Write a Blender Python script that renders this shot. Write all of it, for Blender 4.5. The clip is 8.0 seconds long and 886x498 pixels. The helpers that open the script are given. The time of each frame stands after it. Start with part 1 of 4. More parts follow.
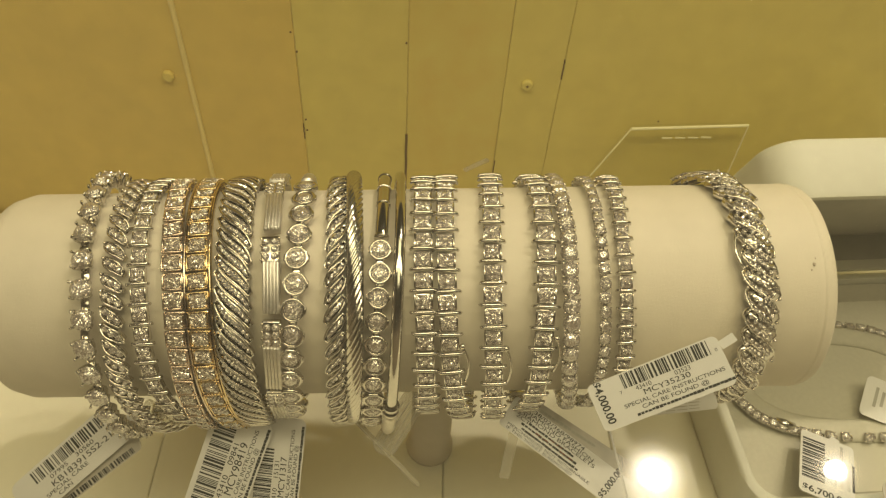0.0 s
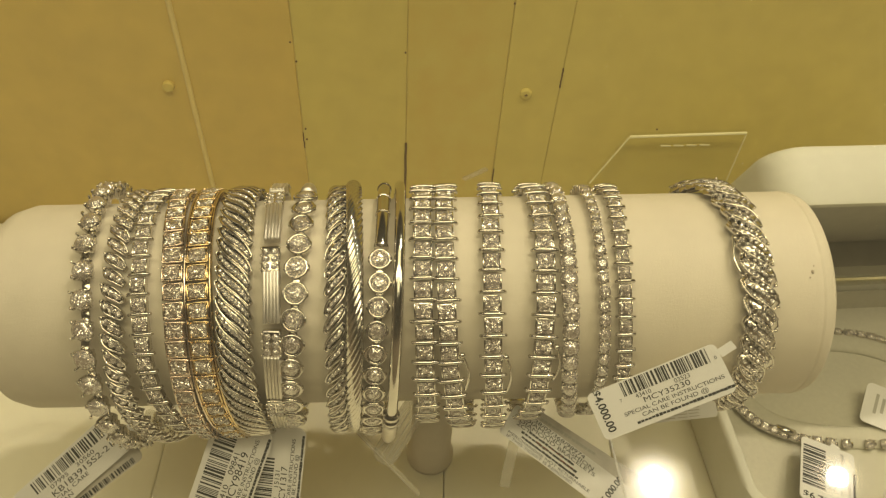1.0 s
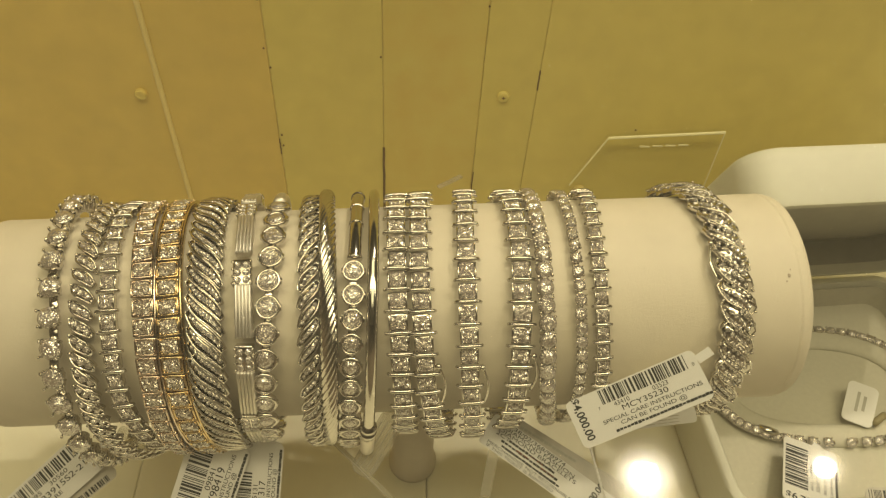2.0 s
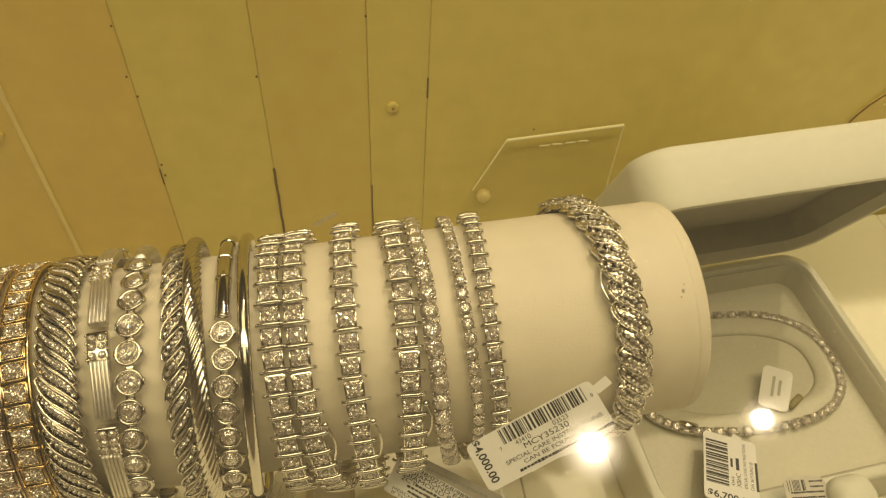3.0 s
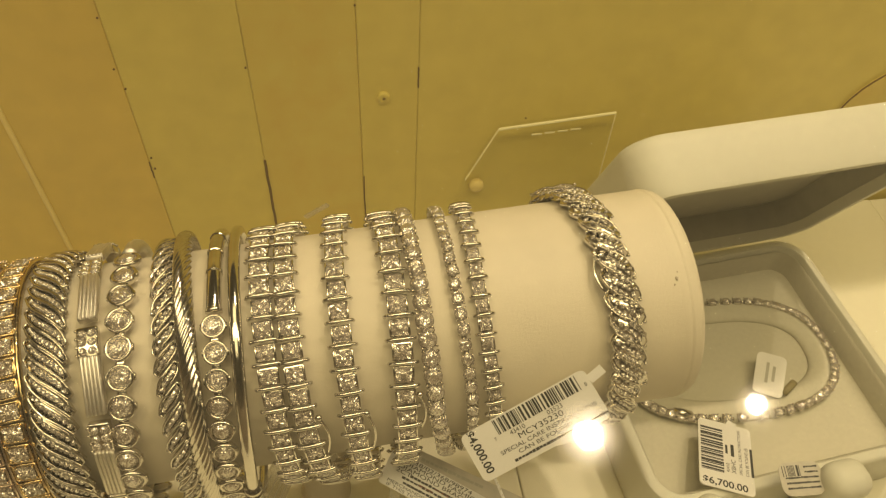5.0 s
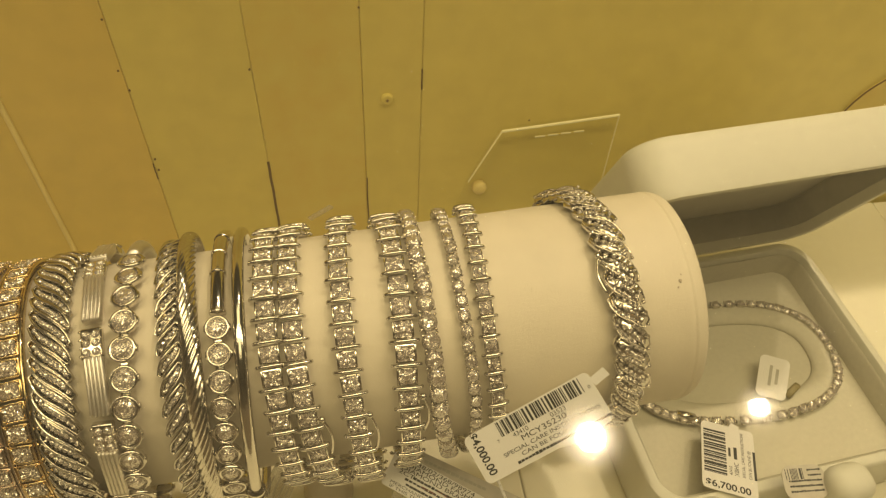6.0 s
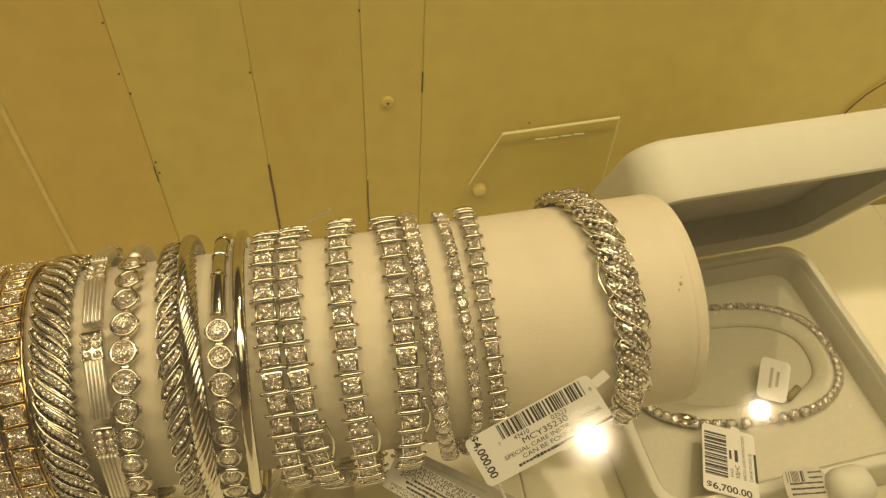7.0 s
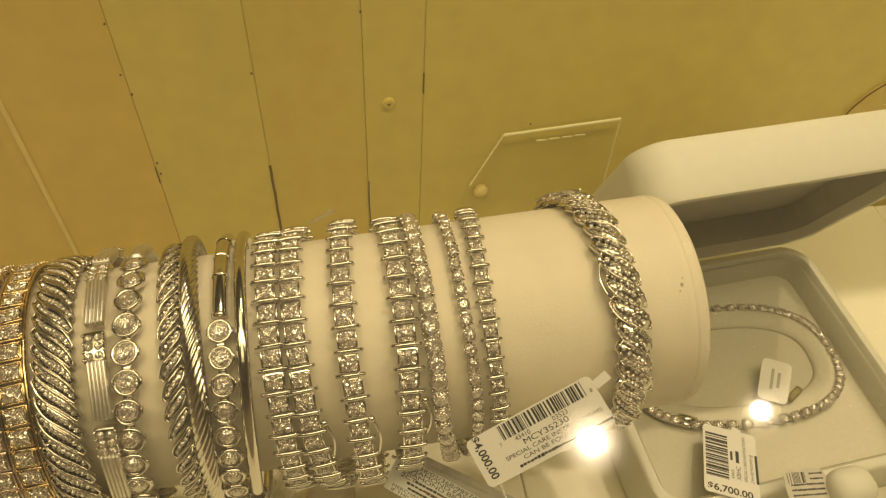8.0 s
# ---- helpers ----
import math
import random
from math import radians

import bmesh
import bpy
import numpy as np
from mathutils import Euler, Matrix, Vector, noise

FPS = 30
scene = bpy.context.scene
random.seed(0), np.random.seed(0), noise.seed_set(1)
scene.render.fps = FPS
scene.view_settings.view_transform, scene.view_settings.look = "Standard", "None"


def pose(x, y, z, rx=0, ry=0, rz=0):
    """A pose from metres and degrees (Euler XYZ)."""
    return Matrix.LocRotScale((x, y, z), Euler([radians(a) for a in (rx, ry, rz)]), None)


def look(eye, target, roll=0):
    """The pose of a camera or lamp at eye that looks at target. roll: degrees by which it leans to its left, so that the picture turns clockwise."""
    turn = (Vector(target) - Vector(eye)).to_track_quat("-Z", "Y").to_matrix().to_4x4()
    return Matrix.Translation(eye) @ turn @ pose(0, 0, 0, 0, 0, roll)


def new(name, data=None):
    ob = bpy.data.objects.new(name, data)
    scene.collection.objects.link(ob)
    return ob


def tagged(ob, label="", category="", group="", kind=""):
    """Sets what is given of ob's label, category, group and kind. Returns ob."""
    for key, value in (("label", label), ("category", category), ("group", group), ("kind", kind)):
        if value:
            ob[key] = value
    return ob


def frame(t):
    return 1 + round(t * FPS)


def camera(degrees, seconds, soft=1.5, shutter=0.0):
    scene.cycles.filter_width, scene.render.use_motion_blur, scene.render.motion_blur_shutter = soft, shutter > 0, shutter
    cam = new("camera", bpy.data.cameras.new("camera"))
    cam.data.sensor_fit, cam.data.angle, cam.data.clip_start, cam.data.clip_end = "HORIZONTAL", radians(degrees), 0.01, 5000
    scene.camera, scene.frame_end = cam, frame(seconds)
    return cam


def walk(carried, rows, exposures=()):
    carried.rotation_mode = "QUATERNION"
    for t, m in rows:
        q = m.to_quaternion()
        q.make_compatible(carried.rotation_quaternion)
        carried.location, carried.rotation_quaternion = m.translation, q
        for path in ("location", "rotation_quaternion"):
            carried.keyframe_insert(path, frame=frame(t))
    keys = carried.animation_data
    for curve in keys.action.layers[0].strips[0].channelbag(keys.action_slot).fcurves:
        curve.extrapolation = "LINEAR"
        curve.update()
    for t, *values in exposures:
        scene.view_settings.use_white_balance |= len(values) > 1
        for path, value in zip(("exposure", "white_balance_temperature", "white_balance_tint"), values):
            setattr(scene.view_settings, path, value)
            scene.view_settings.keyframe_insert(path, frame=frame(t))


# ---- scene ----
cam = camera(60.5, 8.0, 1.25)
METRES, EYE, TILT, LEAN, TURN = 0.034, 0.26, -49.0, -3.0, 0.0
ROWS = [
    (0.0, 0.0, 0.0, 0.0, 0.0, 0.0, -0.0),
    (0.5, 0.0022, -0.0177, 0.0074, 0.07, 0.43, 0.11),
    (1.0, 0.0047, -0.0173, 0.0135, 0.01, 0.54, 0.23),
    (1.2, 0.0047, -0.0173, 0.0140, 0.0, 0.58, 0.23),
    (2.3, 0.2637, 0.1498, 0.2411, -2.265, 0.032, 2.844),
    (2.5, 0.4328, 0.259, 0.3896, -3.75, -0.3, 4.55),
    (3.0, 0.5717, 0.3884, 0.4917, -5.4, -1.5, 6.36),
    (3.5, 0.6, 0.4172, 0.4831, -6.18, -2.63, 7.09),
    (4.0, 0.6056, 0.4383, 0.482, -6.31, -3.17, 7.18),
    (4.5, 0.5993, 0.423, 0.4862, -6.08, -2.55, 7.15),
    (6.0, 0.5818, 0.4171, 0.4936, -5.67, -2.14, 6.91),
    (6.5, 0.5806, 0.4142, 0.495, -5.68, -2.04, 6.95),
    (7.0, 0.579, 0.4144, 0.4945, -5.65, -1.94, 6.96),
    (7.5, 0.5791, 0.42, 0.4946, -5.56, -1.85, 6.93),
    (8.0, 0.5755, 0.4105, 0.4959, -5.59, -1.87, 6.93),
]
walk(cam, [(t, pose(0, 0, EYE, TILT, LEAN, TURN) @ pose(METRES * x, METRES * y, METRES * z, 90 + pitch, roll, yaw)) for t, x, y, z, yaw, pitch, roll in ROWS],
     [(0.0, -0.05, 6450, 10), (2.4, -0.04, 6500, 10), (3.2, -0.10, 7350, 13), (8.0, -0.09, 7600, 13)])

# ---- world, lamps ----
world = bpy.data.worlds.new("shop_air")
scene.world = world
world.use_nodes = True
world.node_tree.nodes["Background"].inputs["Color"].default_value = (1.0, 0.83, 0.52, 1)
world.node_tree.nodes["Background"].inputs["Strength"].default_value = 0.2


def area_lamp(name, where, target, w, h, watts, colour):
    data = bpy.data.lights.new(name, "AREA")
    data.shape, data.size, data.size_y = "RECTANGLE", w, h
    data.energy, data.color = watts, colour
    ob = new(name, data)
    ob.matrix_world = look(where, target)
    return tagged(ob, "unseen warm white fill light added over the display case", "lamp")


WARM = (1.0, 0.86, 0.47)
# two unseen lights added: broad overhead fill, narrow one aimed at the wall
area_lamp("overhead_fill", (0.02, -0.15, 1.60), (0.02, -0.149, 0.0), 1.2, 1.15, 8.6, WARM)
area_lamp("wall_fill", (0.08, 0.060, 0.45), (0.08, 0.20, 0.08), 0.9, 0.05, 1.04, (1.0, 0.86, 0.53))


# ---- materials ----
def material(name, colour, rough=0.5, metal=0.0, spec=0.5, var=0.06, scale=200.0, bump=0.0, bump_scale=2500.0, tint=None, big=18.0, coat=0.0):
    m = bpy.data.materials.new(name)
    m.use_nodes = True
    nt = m.node_tree
    b = nt.nodes["Principled BSDF"]
    b.inputs["Roughness"].default_value = rough
    b.inputs["Metallic"].default_value = metal
    b.inputs["Specular IOR Level"].default_value = spec
    b.inputs["Coat Weight"].default_value = coat
    co = nt.nodes.new("ShaderNodeTexCoord")
    n1 = nt.nodes.new("ShaderNodeTexNoise")
    n1.inputs["Scale"].default_value, n1.inputs["Detail"].default_value = big, 4
    n2 = nt.nodes.new("ShaderNodeTexNoise")
    n2.inputs["Scale"].default_value, n2.inputs["Detail"].default_value = scale, 5
    nt.links.new(co.outputs["Object"], n1.inputs["Vector"])
    nt.links.new(co.outputs["Object"], n2.inputs["Vector"])
    add = nt.nodes.new("ShaderNodeMath")
    add.operation = "ADD"
    nt.links.new(n1.outputs["Fac"], add.inputs[0])
    nt.links.new(n2.outputs["Fac"], add.inputs[1])
    ramp = nt.nodes.new("ShaderNodeMapRange")
    ramp.inputs["From Min"].default_value, ramp.inputs["From Max"].default_value = 0.7, 1.3
    nt.links.new(add.outputs[0], ramp.inputs["Value"])
    mix = nt.nodes.new("ShaderNodeMix")
    mix.data_type = "RGBA"
    other = tint or colour
    mix.inputs["A"].default_value = (*[c * (1 - var) for c in colour], 1)
    mix.inputs["B"].default_value = (*[min(1, c * (1 + var)) for c in other], 1)
    nt.links.new(ramp.outputs["Result"], mix.inputs["Factor"])
    nt.links.new(mix.outputs["Result"], b.inputs["Base Color"])
    if bump:
        n3 = nt.nodes.new("ShaderNodeTexNoise")
        n3.inputs["Scale"].default_value, n3.inputs["Detail"].default_value = bump_scale, 3
        nt.links.new(co.outputs["Object"], n3.inputs["Vector"])
        bp = nt.nodes.new("ShaderNodeBump")
        bp.inputs["Strength"].default_value, bp.inputs["Distance"].default_value = bump, 0.0006
        nt.links.new(n3.outputs["Fac"], bp.inputs["Height"])
        nt.links.new(bp.outputs["Normal"], b.inputs["Normal"])
    return m


def gem_material(name, colour, cells):
    """Cut stone: a mosaic of small mirror facets over a pale body."""
    m = bpy.data.materials.new(name)
    m.use_nodes = True
    nt = m.node_tree
    out = nt.nodes["Material Output"]
    nt.nodes.remove(nt.nodes["Principled BSDF"])
    co = nt.nodes.new("ShaderNodeTexCoord")
    info = nt.nodes.new("ShaderNodeObjectInfo")
    off = nt.nodes.new("ShaderNodeVectorMath")
    off.operation = "MULTIPLY_ADD"
    comb = nt.nodes.new("ShaderNodeCombineXYZ")
    for k in range(3):
        nt.links.new(info.outputs["Random"], comb.inputs[k])
    off.inputs[1].default_value = (0.37, 0.71, 0.13)
    nt.links.new(comb.outputs[0], off.inputs[0])
    nt.links.new(co.outputs["Object"], off.inputs[2])
    vor = nt.nodes.new("ShaderNodeTexVoronoi")
    vor.inputs["Scale"].default_value = cells
    nt.links.new(off.outputs[0], vor.inputs["Vector"])
    cen = nt.nodes.new("ShaderNodeVectorMath")
    cen.operation = "SUBTRACT"
    cen.inputs[1].default_value = (0.5, 0.5, 0.5)
    nt.links.new(vor.outputs["Color"], cen.inputs[0])
    geo = nt.nodes.new("ShaderNodeNewGeometry")
    mul = nt.nodes.new("ShaderNodeVectorMath")
    mul.operation = "MULTIPLY_ADD"
    mul.inputs[1].default_value = (0.75, 0.75, 0.75)
    nt.links.new(cen.outputs[0], mul.inputs[0])
    nt.links.new(geo.outputs["Normal"], mul.inputs[2])
    nor = nt.nodes.new("ShaderNodeVectorMath")
    nor.operation = "NORMALIZE"
    nt.links.new(mul.outputs[0], nor.inputs[0])
    gl = nt.nodes.new("ShaderNodeBsdfGlossy")
    gl.inputs["Roughness"].default_value = 0.13
    gl.inputs["Color"].default_value = (0.95, 0.93, 0.90, 1)
    nt.links.new(nor.outputs[0], gl.inputs["Normal"])
    df = nt.nodes.new("ShaderNodeBsdfDiffuse")
    hue = nt.nodes.new("ShaderNodeMix")
    hue.data_type = "RGBA"
    hue.inputs["A"].default_value = (*[c * 0.55 for c in colour], 1)
    hue.inputs["B"].default_value = (*colour, 1)
    sep = nt.nodes.new("ShaderNodeSeparateColor")
    nt.links.new(vor.outputs["Color"], sep.inputs[0])
    nt.links.new(sep.outputs[0], hue.inputs["Factor"])
    nt.links.new(hue.outputs["Result"], df.inputs["Color"])
    mx = nt.nodes.new("ShaderNodeMixShader")
    mx.inputs[0].default_value = 0.55
    nt.links.new(df.outputs[0], mx.inputs[1])
    nt.links.new(gl.outputs[0], mx.inputs[2])
    nt.links.new(mx.outputs[0], out.inputs["Surface"])
    return m


def clear_material(name, gloss, colour=(1, 1, 1), rough=0.0, haze=0.0):
    """Thin clear sheet: straight through, with a share of mirror gloss and a little milky haze."""
    m = bpy.data.materials.new(name)
    m.use_nodes = True
    nt = m.node_tree
    nt.nodes.remove(nt.nodes["Principled BSDF"])
    tr = nt.nodes.new("ShaderNodeBsdfTransparent")
    tr.inputs["Color"].default_value = (*colour, 1)
    gl = nt.nodes.new("ShaderNodeBsdfGlossy")
    gl.inputs["Roughness"].default_value = rough
    mx = nt.nodes.new("ShaderNodeMixShader")
    mx.inputs[0].default_value = gloss
    nt.links.new(tr.outputs[0], mx.inputs[1])
    nt.links.new(gl.outputs[0], mx.inputs[2])
    last = mx
    if haze:
        df = nt.nodes.new("ShaderNodeBsdfDiffuse")
        df.inputs["Color"].default_value = (0.85, 0.85, 0.8, 1)
        m2 = nt.nodes.new("ShaderNodeMixShader")
        m2.inputs[0].default_value = haze
        nt.links.new(mx.outputs[0], m2.inputs[1])
        nt.links.new(df.outputs[0], m2.inputs[2])
        last = m2
    nt.links.new(last.outputs[0], nt.nodes["Material Output"].inputs["Surface"])
    return m


def glow_material(name, colour, core, edge, radius, power):
    """A lamp's diffuser; its fall-off towards the rim draws the bloom round a bright core."""
    m = bpy.data.materials.new(name)
    m.use_nodes = True
    nt = m.node_tree
    nt.nodes.remove(nt.nodes["Principled BSDF"])
    co = nt.nodes.new("ShaderNodeTexCoord")
    ln = nt.nodes.new("ShaderNodeVectorMath")
    ln.operation = "LENGTH"
    nt.links.new(co.outputs["Object"], ln.inputs[0])
    mr = nt.nodes.new("ShaderNodeMapRange")
    mr.inputs["From Min"].default_value, mr.inputs["From Max"].default_value = 0.0, radius
    mr.inputs["To Min"].default_value, mr.inputs["To Max"].default_value = 1.0, 0.0
    nt.links.new(ln.outputs["Value"], mr.inputs["Value"])
    pw = nt.nodes.new("ShaderNodeMath")
    pw.operation = "POWER"
    pw.inputs[1].default_value = power
    nt.links.new(mr.outputs["Result"], pw.inputs[0])
    ma = nt.nodes.new("ShaderNodeMath")
    ma.operation = "MULTIPLY_ADD"
    ma.inputs[1].default_value, ma.inputs[2].default_value = core, edge
    nt.links.new(pw.outputs[0], ma.inputs[0])
    em = nt.nodes.new("ShaderNodeEmission")
    em.inputs["Color"].default_value = (*colour, 1)
    nt.links.new(ma.outputs[0], em.inputs["Strength"])
    nt.links.new(em.outputs[0], nt.nodes["Material Output"].inputs["Surface"])
    return m


VINYL = material("cream_leatherette", (0.63, 0.57, 0.455), 0.55, var=0.045, scale=160, bump=0.10, bump_scale=1500, spec=0.3)
PAD = material("white_leatherette_pad", (0.80, 0.77, 0.63), 0.45, var=0.03, scale=300, bump=0.05, bump_scale=4000, spec=0.35)
WALL = material("ochre_painted_board", (0.70, 0.52, 0.13), 0.42, var=0.07, scale=90, bump=0.10, bump_scale=900, tint=(0.64, 0.54, 0.15), big=9)
# tone varies board by board, tanner at the left
WALL_TAN = material("tan_board", (0.69, 0.515, 0.132), 0.42, var=0.07, scale=90, bump=0.10, bump_scale=900, big=9)
WALL_OLIVE = material("olive_board", (0.68, 0.56, 0.155), 0.42, var=0.07, scale=90, bump=0.10, bump_scale=900, tint=(0.68, 0.57, 0.16), big=9)
BEAD = material("pale_bead", (0.78, 0.64, 0.26), 0.4, var=0.05)
DARK = material("dark_gap", (0.17, 0.105, 0.035), 0.8, var=0.2, scale=600)
SILVER = material("white_gold", (0.70, 0.665, 0.61), 0.09, metal=1.0, var=0.05, scale=900, bump=0.04, bump_scale=3000)
SATIN = material("satin_white_gold", (0.76, 0.72, 0.66), 0.44, metal=1.0, var=0.08, scale=900, bump=0.06, bump_scale=3000)
ROSE = material("pale_rose_gold", (0.74, 0.625, 0.52), 0.13, metal=1.0, var=0.06, scale=900)
GOLD = material("yellow_gold", (0.74, 0.59, 0.34), 0.13, metal=1.0, var=0.06, scale=900)
GEM = gem_material("cut_diamond", (0.43, 0.36, 0.31), 4600)
GEM_FINE = gem_material("pave_diamond", (0.43, 0.37, 0.32), 5600)
GEM_WARM = gem_material("champagne_diamond", (0.34, 0.26, 0.19), 4600)
PAPER = material("white_tag_card", (0.74, 0.725, 0.70), 0.35, var=0.02, scale=700, spec=0.5)
PAPER_DIM = material("grey_film_shaded_card", (0.50, 0.465, 0.40), 0.3, var=0.12, scale=300)
INK = material("black_print", (0.03, 0.03, 0.03), 0.5, var=0.1)
RED = material("red_print", (0.30, 0.12, 0.07), 0.5, var=0.1)
BOXWHITE = material("white_box_leatherette", (0.63, 0.62, 0.53), 0.5, var=0.03, scale=350, bump=0.06, bump_scale=4200, spec=0.3)
LINING = material("grey_satin_lining", (0.40, 0.385, 0.33), 0.3, var=0.10, scale=120, bump=0.08, bump_scale=700)
VELVET = material("cream_velvet", (0.55, 0.525, 0.43), 0.85, var=0.05, scale=600, bump=0.12, bump_scale=6000, spec=0.1)
PLASTIC = clear_material("clear_plastic", 0.10, (0.96, 0.95, 0.90), 0.08, 0.07)
FILM = clear_material("hazy_tag_film", 0.10, (0.93, 0.91, 0.84), 0.12, 0.16)
# light caught by the acrylic edges is put into this pale colour
EDGE = material("lit_acrylic_edge", (0.85, 0.80, 0.50), 0.25, var=0.04)
# diffuse share added as a veil of glare that lifts the darks
GLASS = clear_material("case_glass", 0.035, (0.99, 1.0, 0.985), 0.0, 0.028)
HOUSING = material("lamp_housing", (0.10, 0.10, 0.10), 0.4, var=0.1)
SCUFF = material("worn_leatherette", (0.36, 0.30, 0.22), 0.7, var=0.2, scale=3000)
CABINET = material("taupe_laminate", (0.26, 0.215, 0.17), 0.45, var=0.08, scale=80, big=6)
BASE = material("pale_base_board", (0.42, 0.38, 0.29), 0.8, var=0.1)
ROOM = material("added_room_wall", (0.38, 0.32, 0.25), 0.8, var=0.1, scale=6, big=1.0)
CEIL = material("added_room_ceiling", (0.45, 0.40, 0.33), 0.9, var=0.05, scale=6, big=1.0)
CARPET = material("added_room_carpet", (0.10, 0.08, 0.06), 0.95, var=0.2, scale=60, big=2.0)


# ---- mesh helpers ----
def mesh_of(name, bm, mat, smooth=False):
    me = bpy.data.meshes.new(name)
    bmesh.ops.recalc_face_normals(bm, faces=bm.faces[:])
    bm.to_mesh(me)
    bm.free()
    if smooth:
        for p in me.polygons:
            p.use_smooth = True
        if smooth == "folds":
            me.set_sharp_from_angle(angle=radians(42))
    me.materials.append(mat)
    return me


def part(name, bm, mat, parent, label="", smooth=False):
    me = bm if isinstance(bm, bpy.types.Mesh) else mesh_of(name, bm, mat, smooth)
    ob = new(name, me)
    if parent is not None:
        ob.parent = parent
    return tagged(ob, label)


def thing(name, m, label, category, group="", kind=""):
    ob = new(name)
    ob.empty_display_size = 0.01
    ob.matrix_world = m
    return tagged(ob, label, category, group, kind)


def grid_faces(bm, rings, closed_u=True, closed_v=False):
    """Skin a list of rings of vertices."""
    n = len(rings)
    for i in range(n if closed_v else n - 1):
        a, b = rings[i], rings[(i + 1) % n]
        k = len(a)
        for j in range(k if closed_u else k - 1):
            bm.faces.new((a[j], a[(j + 1) % k], b[(j + 1) % k], b[j]))


def box(bm, c, s, bev=0.0, rot=None, seg=2):
    """A box of centre c and size s with rounded edges, added to bm."""
    g = bmesh.ops.create_cube(bm, size=1.0)
    vs = g["verts"]
    bmesh.ops.scale(bm, vec=s, verts=vs)
    if bev:
        es = list({e for v in vs for e in v.link_edges})
        r = bmesh.ops.bevel(bm, geom=es, offset=bev, segments=seg, profile=0.5, affect="EDGES")
        vs = list({v for f in r["faces"] for v in f.verts} | {v for v in vs if v.is_valid})
    if rot is not None:
        bmesh.ops.rotate(bm, cent=(0, 0, 0), matrix=rot, verts=vs)
    bmesh.ops.translate(bm, vec=c, verts=vs)
    return vs


def lathe(bm, profile, seg=48, axis="z", at=(0, 0, 0)):
    """Turn a profile of (radius, height) pairs round an axis."""
    rings = []
    for r, h in profile:
        ring = []
        for j in range(seg):
            a = 2 * math.pi * j / seg
            p = (r * math.cos(a), r * math.sin(a), h)
            if axis == "x":
                p = (h, r * math.cos(a), r * math.sin(a))
            if axis == "y":
                p = (r * math.cos(a), h, r * math.sin(a))
            ring.append(bm.verts.new(Vector(p) + Vector(at)))
        rings.append(ring)
    grid_faces(bm, rings)
    bm.faces.new(rings[0][::-1])
    bm.faces.new(rings[-1])


def tube(bm, path, ra, rb=None, seg=8, closed=False, ups=None, lobes=0, twist=0.0, depth=0.0, caps=True):
    """Sweep an oval (ra across, rb outward) along a path; lobes and twist turn it into a rope."""
    rb = rb or ra
    n = len(path)
    rings = []
    for i, p in enumerate(path):
        p = Vector(p)
        a = Vector(path[(i - 1) % n] if (closed or i > 0) else path[i])
        b = Vector(path[(i + 1) % n] if (closed or i < n - 1) else path[i])
        d = (b - a).normalized()
        up = Vector(ups[i]) if ups else Vector((0.013, 0.021, 1))
        side = d.cross(up).normalized()
        up = side.cross(d).normalized()
        ring = []
        for j in range(seg):
            t = 2 * math.pi * j / seg
            k = 1 + (depth * math.cos(lobes * (t - twist * i)) if lobes else 0)
            ring.append(bm.verts.new(p + side * (ra * k * math.cos(t)) + up * (rb * k * math.sin(t))))
        rings.append(ring)
    grid_faces(bm, rings, closed_v=closed)
    if caps and not closed:
        bm.faces.new(rings[0][::-1])
        bm.faces.new(rings[-1])


def rounded_rect(w, h, r, seg=6, centre=(0, 0)):
    pts = []
    for sx, sy, a0 in ((1, 1, 0), (-1, 1, 90), (-1, -1, 180), (1, -1, 270)):
        for k in range(seg + 1):
            a = radians(a0 + 90 * k / seg)
            pts.append((centre[0] + sx * (w / 2 - r) + r * math.cos(a), centre[1] + sy * (h / 2 - r) + r * math.sin(a)))
    return pts


def slab(bm, pts, z0, z1):
    lo = [bm.verts.new((x, y, z0)) for x, y in pts]
    hi = [bm.verts.new((x, y, z1)) for x, y in pts]
    grid_faces(bm, [lo, hi])
    bm.faces.new(lo[::-1])
    bm.faces.new(hi)


def writing(name, text, size, mat, parent, m, label="", align="LEFT", thick=0.0):
    cu = bpy.data.curves.new(name, "FONT")
    cu.body, cu.size, cu.align_x = text, size, align
    cu.extrude = 0.00001
    cu.offset = thick
    tmp = bpy.data.objects.new(name, cu)
    scene.collection.objects.link(tmp)
    dg = bpy.context.evaluated_depsgraph_get()
    me = bpy.data.meshes.new_from_object(tmp.evaluated_get(dg))
    bpy.data.objects.remove(tmp)
    me.materials.clear()
    me.materials.append(mat)
    ob = new(name, me)
    ob.parent = parent
    ob.matrix_basis = m
    return tagged(ob, label)


# ---- the case: table pads, back boards, glass, added room round it ----
WALL_Y = 0.241
wall = thing("wall_back", pose(0, WALL_Y, 0), "ochre painted back wall of the case made of upright boards", "wall", kind="structure")
SEAMS = [-0.62, -0.0880, -0.0462, -0.0043, 0.0332, 0.0546, 0.82]
PROUD = [0.0, 0.0, -0.0002, 0.0, 0.0003, 0.0]
for k in range(6):
    a, b = SEAMS[k], SEAMS[k + 1]
    bm = bmesh.new()
    box(bm, ((a + b) / 2, 0.010 - PROUD[k], 0.0825), (b - a - 0.00003, 0.020, 0.245), 0.00045)
    part("board", bm, (WALL_TAN, WALL_TAN, WALL_OLIVE, WALL, WALL_OLIVE, WALL_OLIVE)[k], wall)
bm = bmesh.new()
box(bm, (0.1, 0.026, 0.0825), (1.44, 0.008, 0.245))
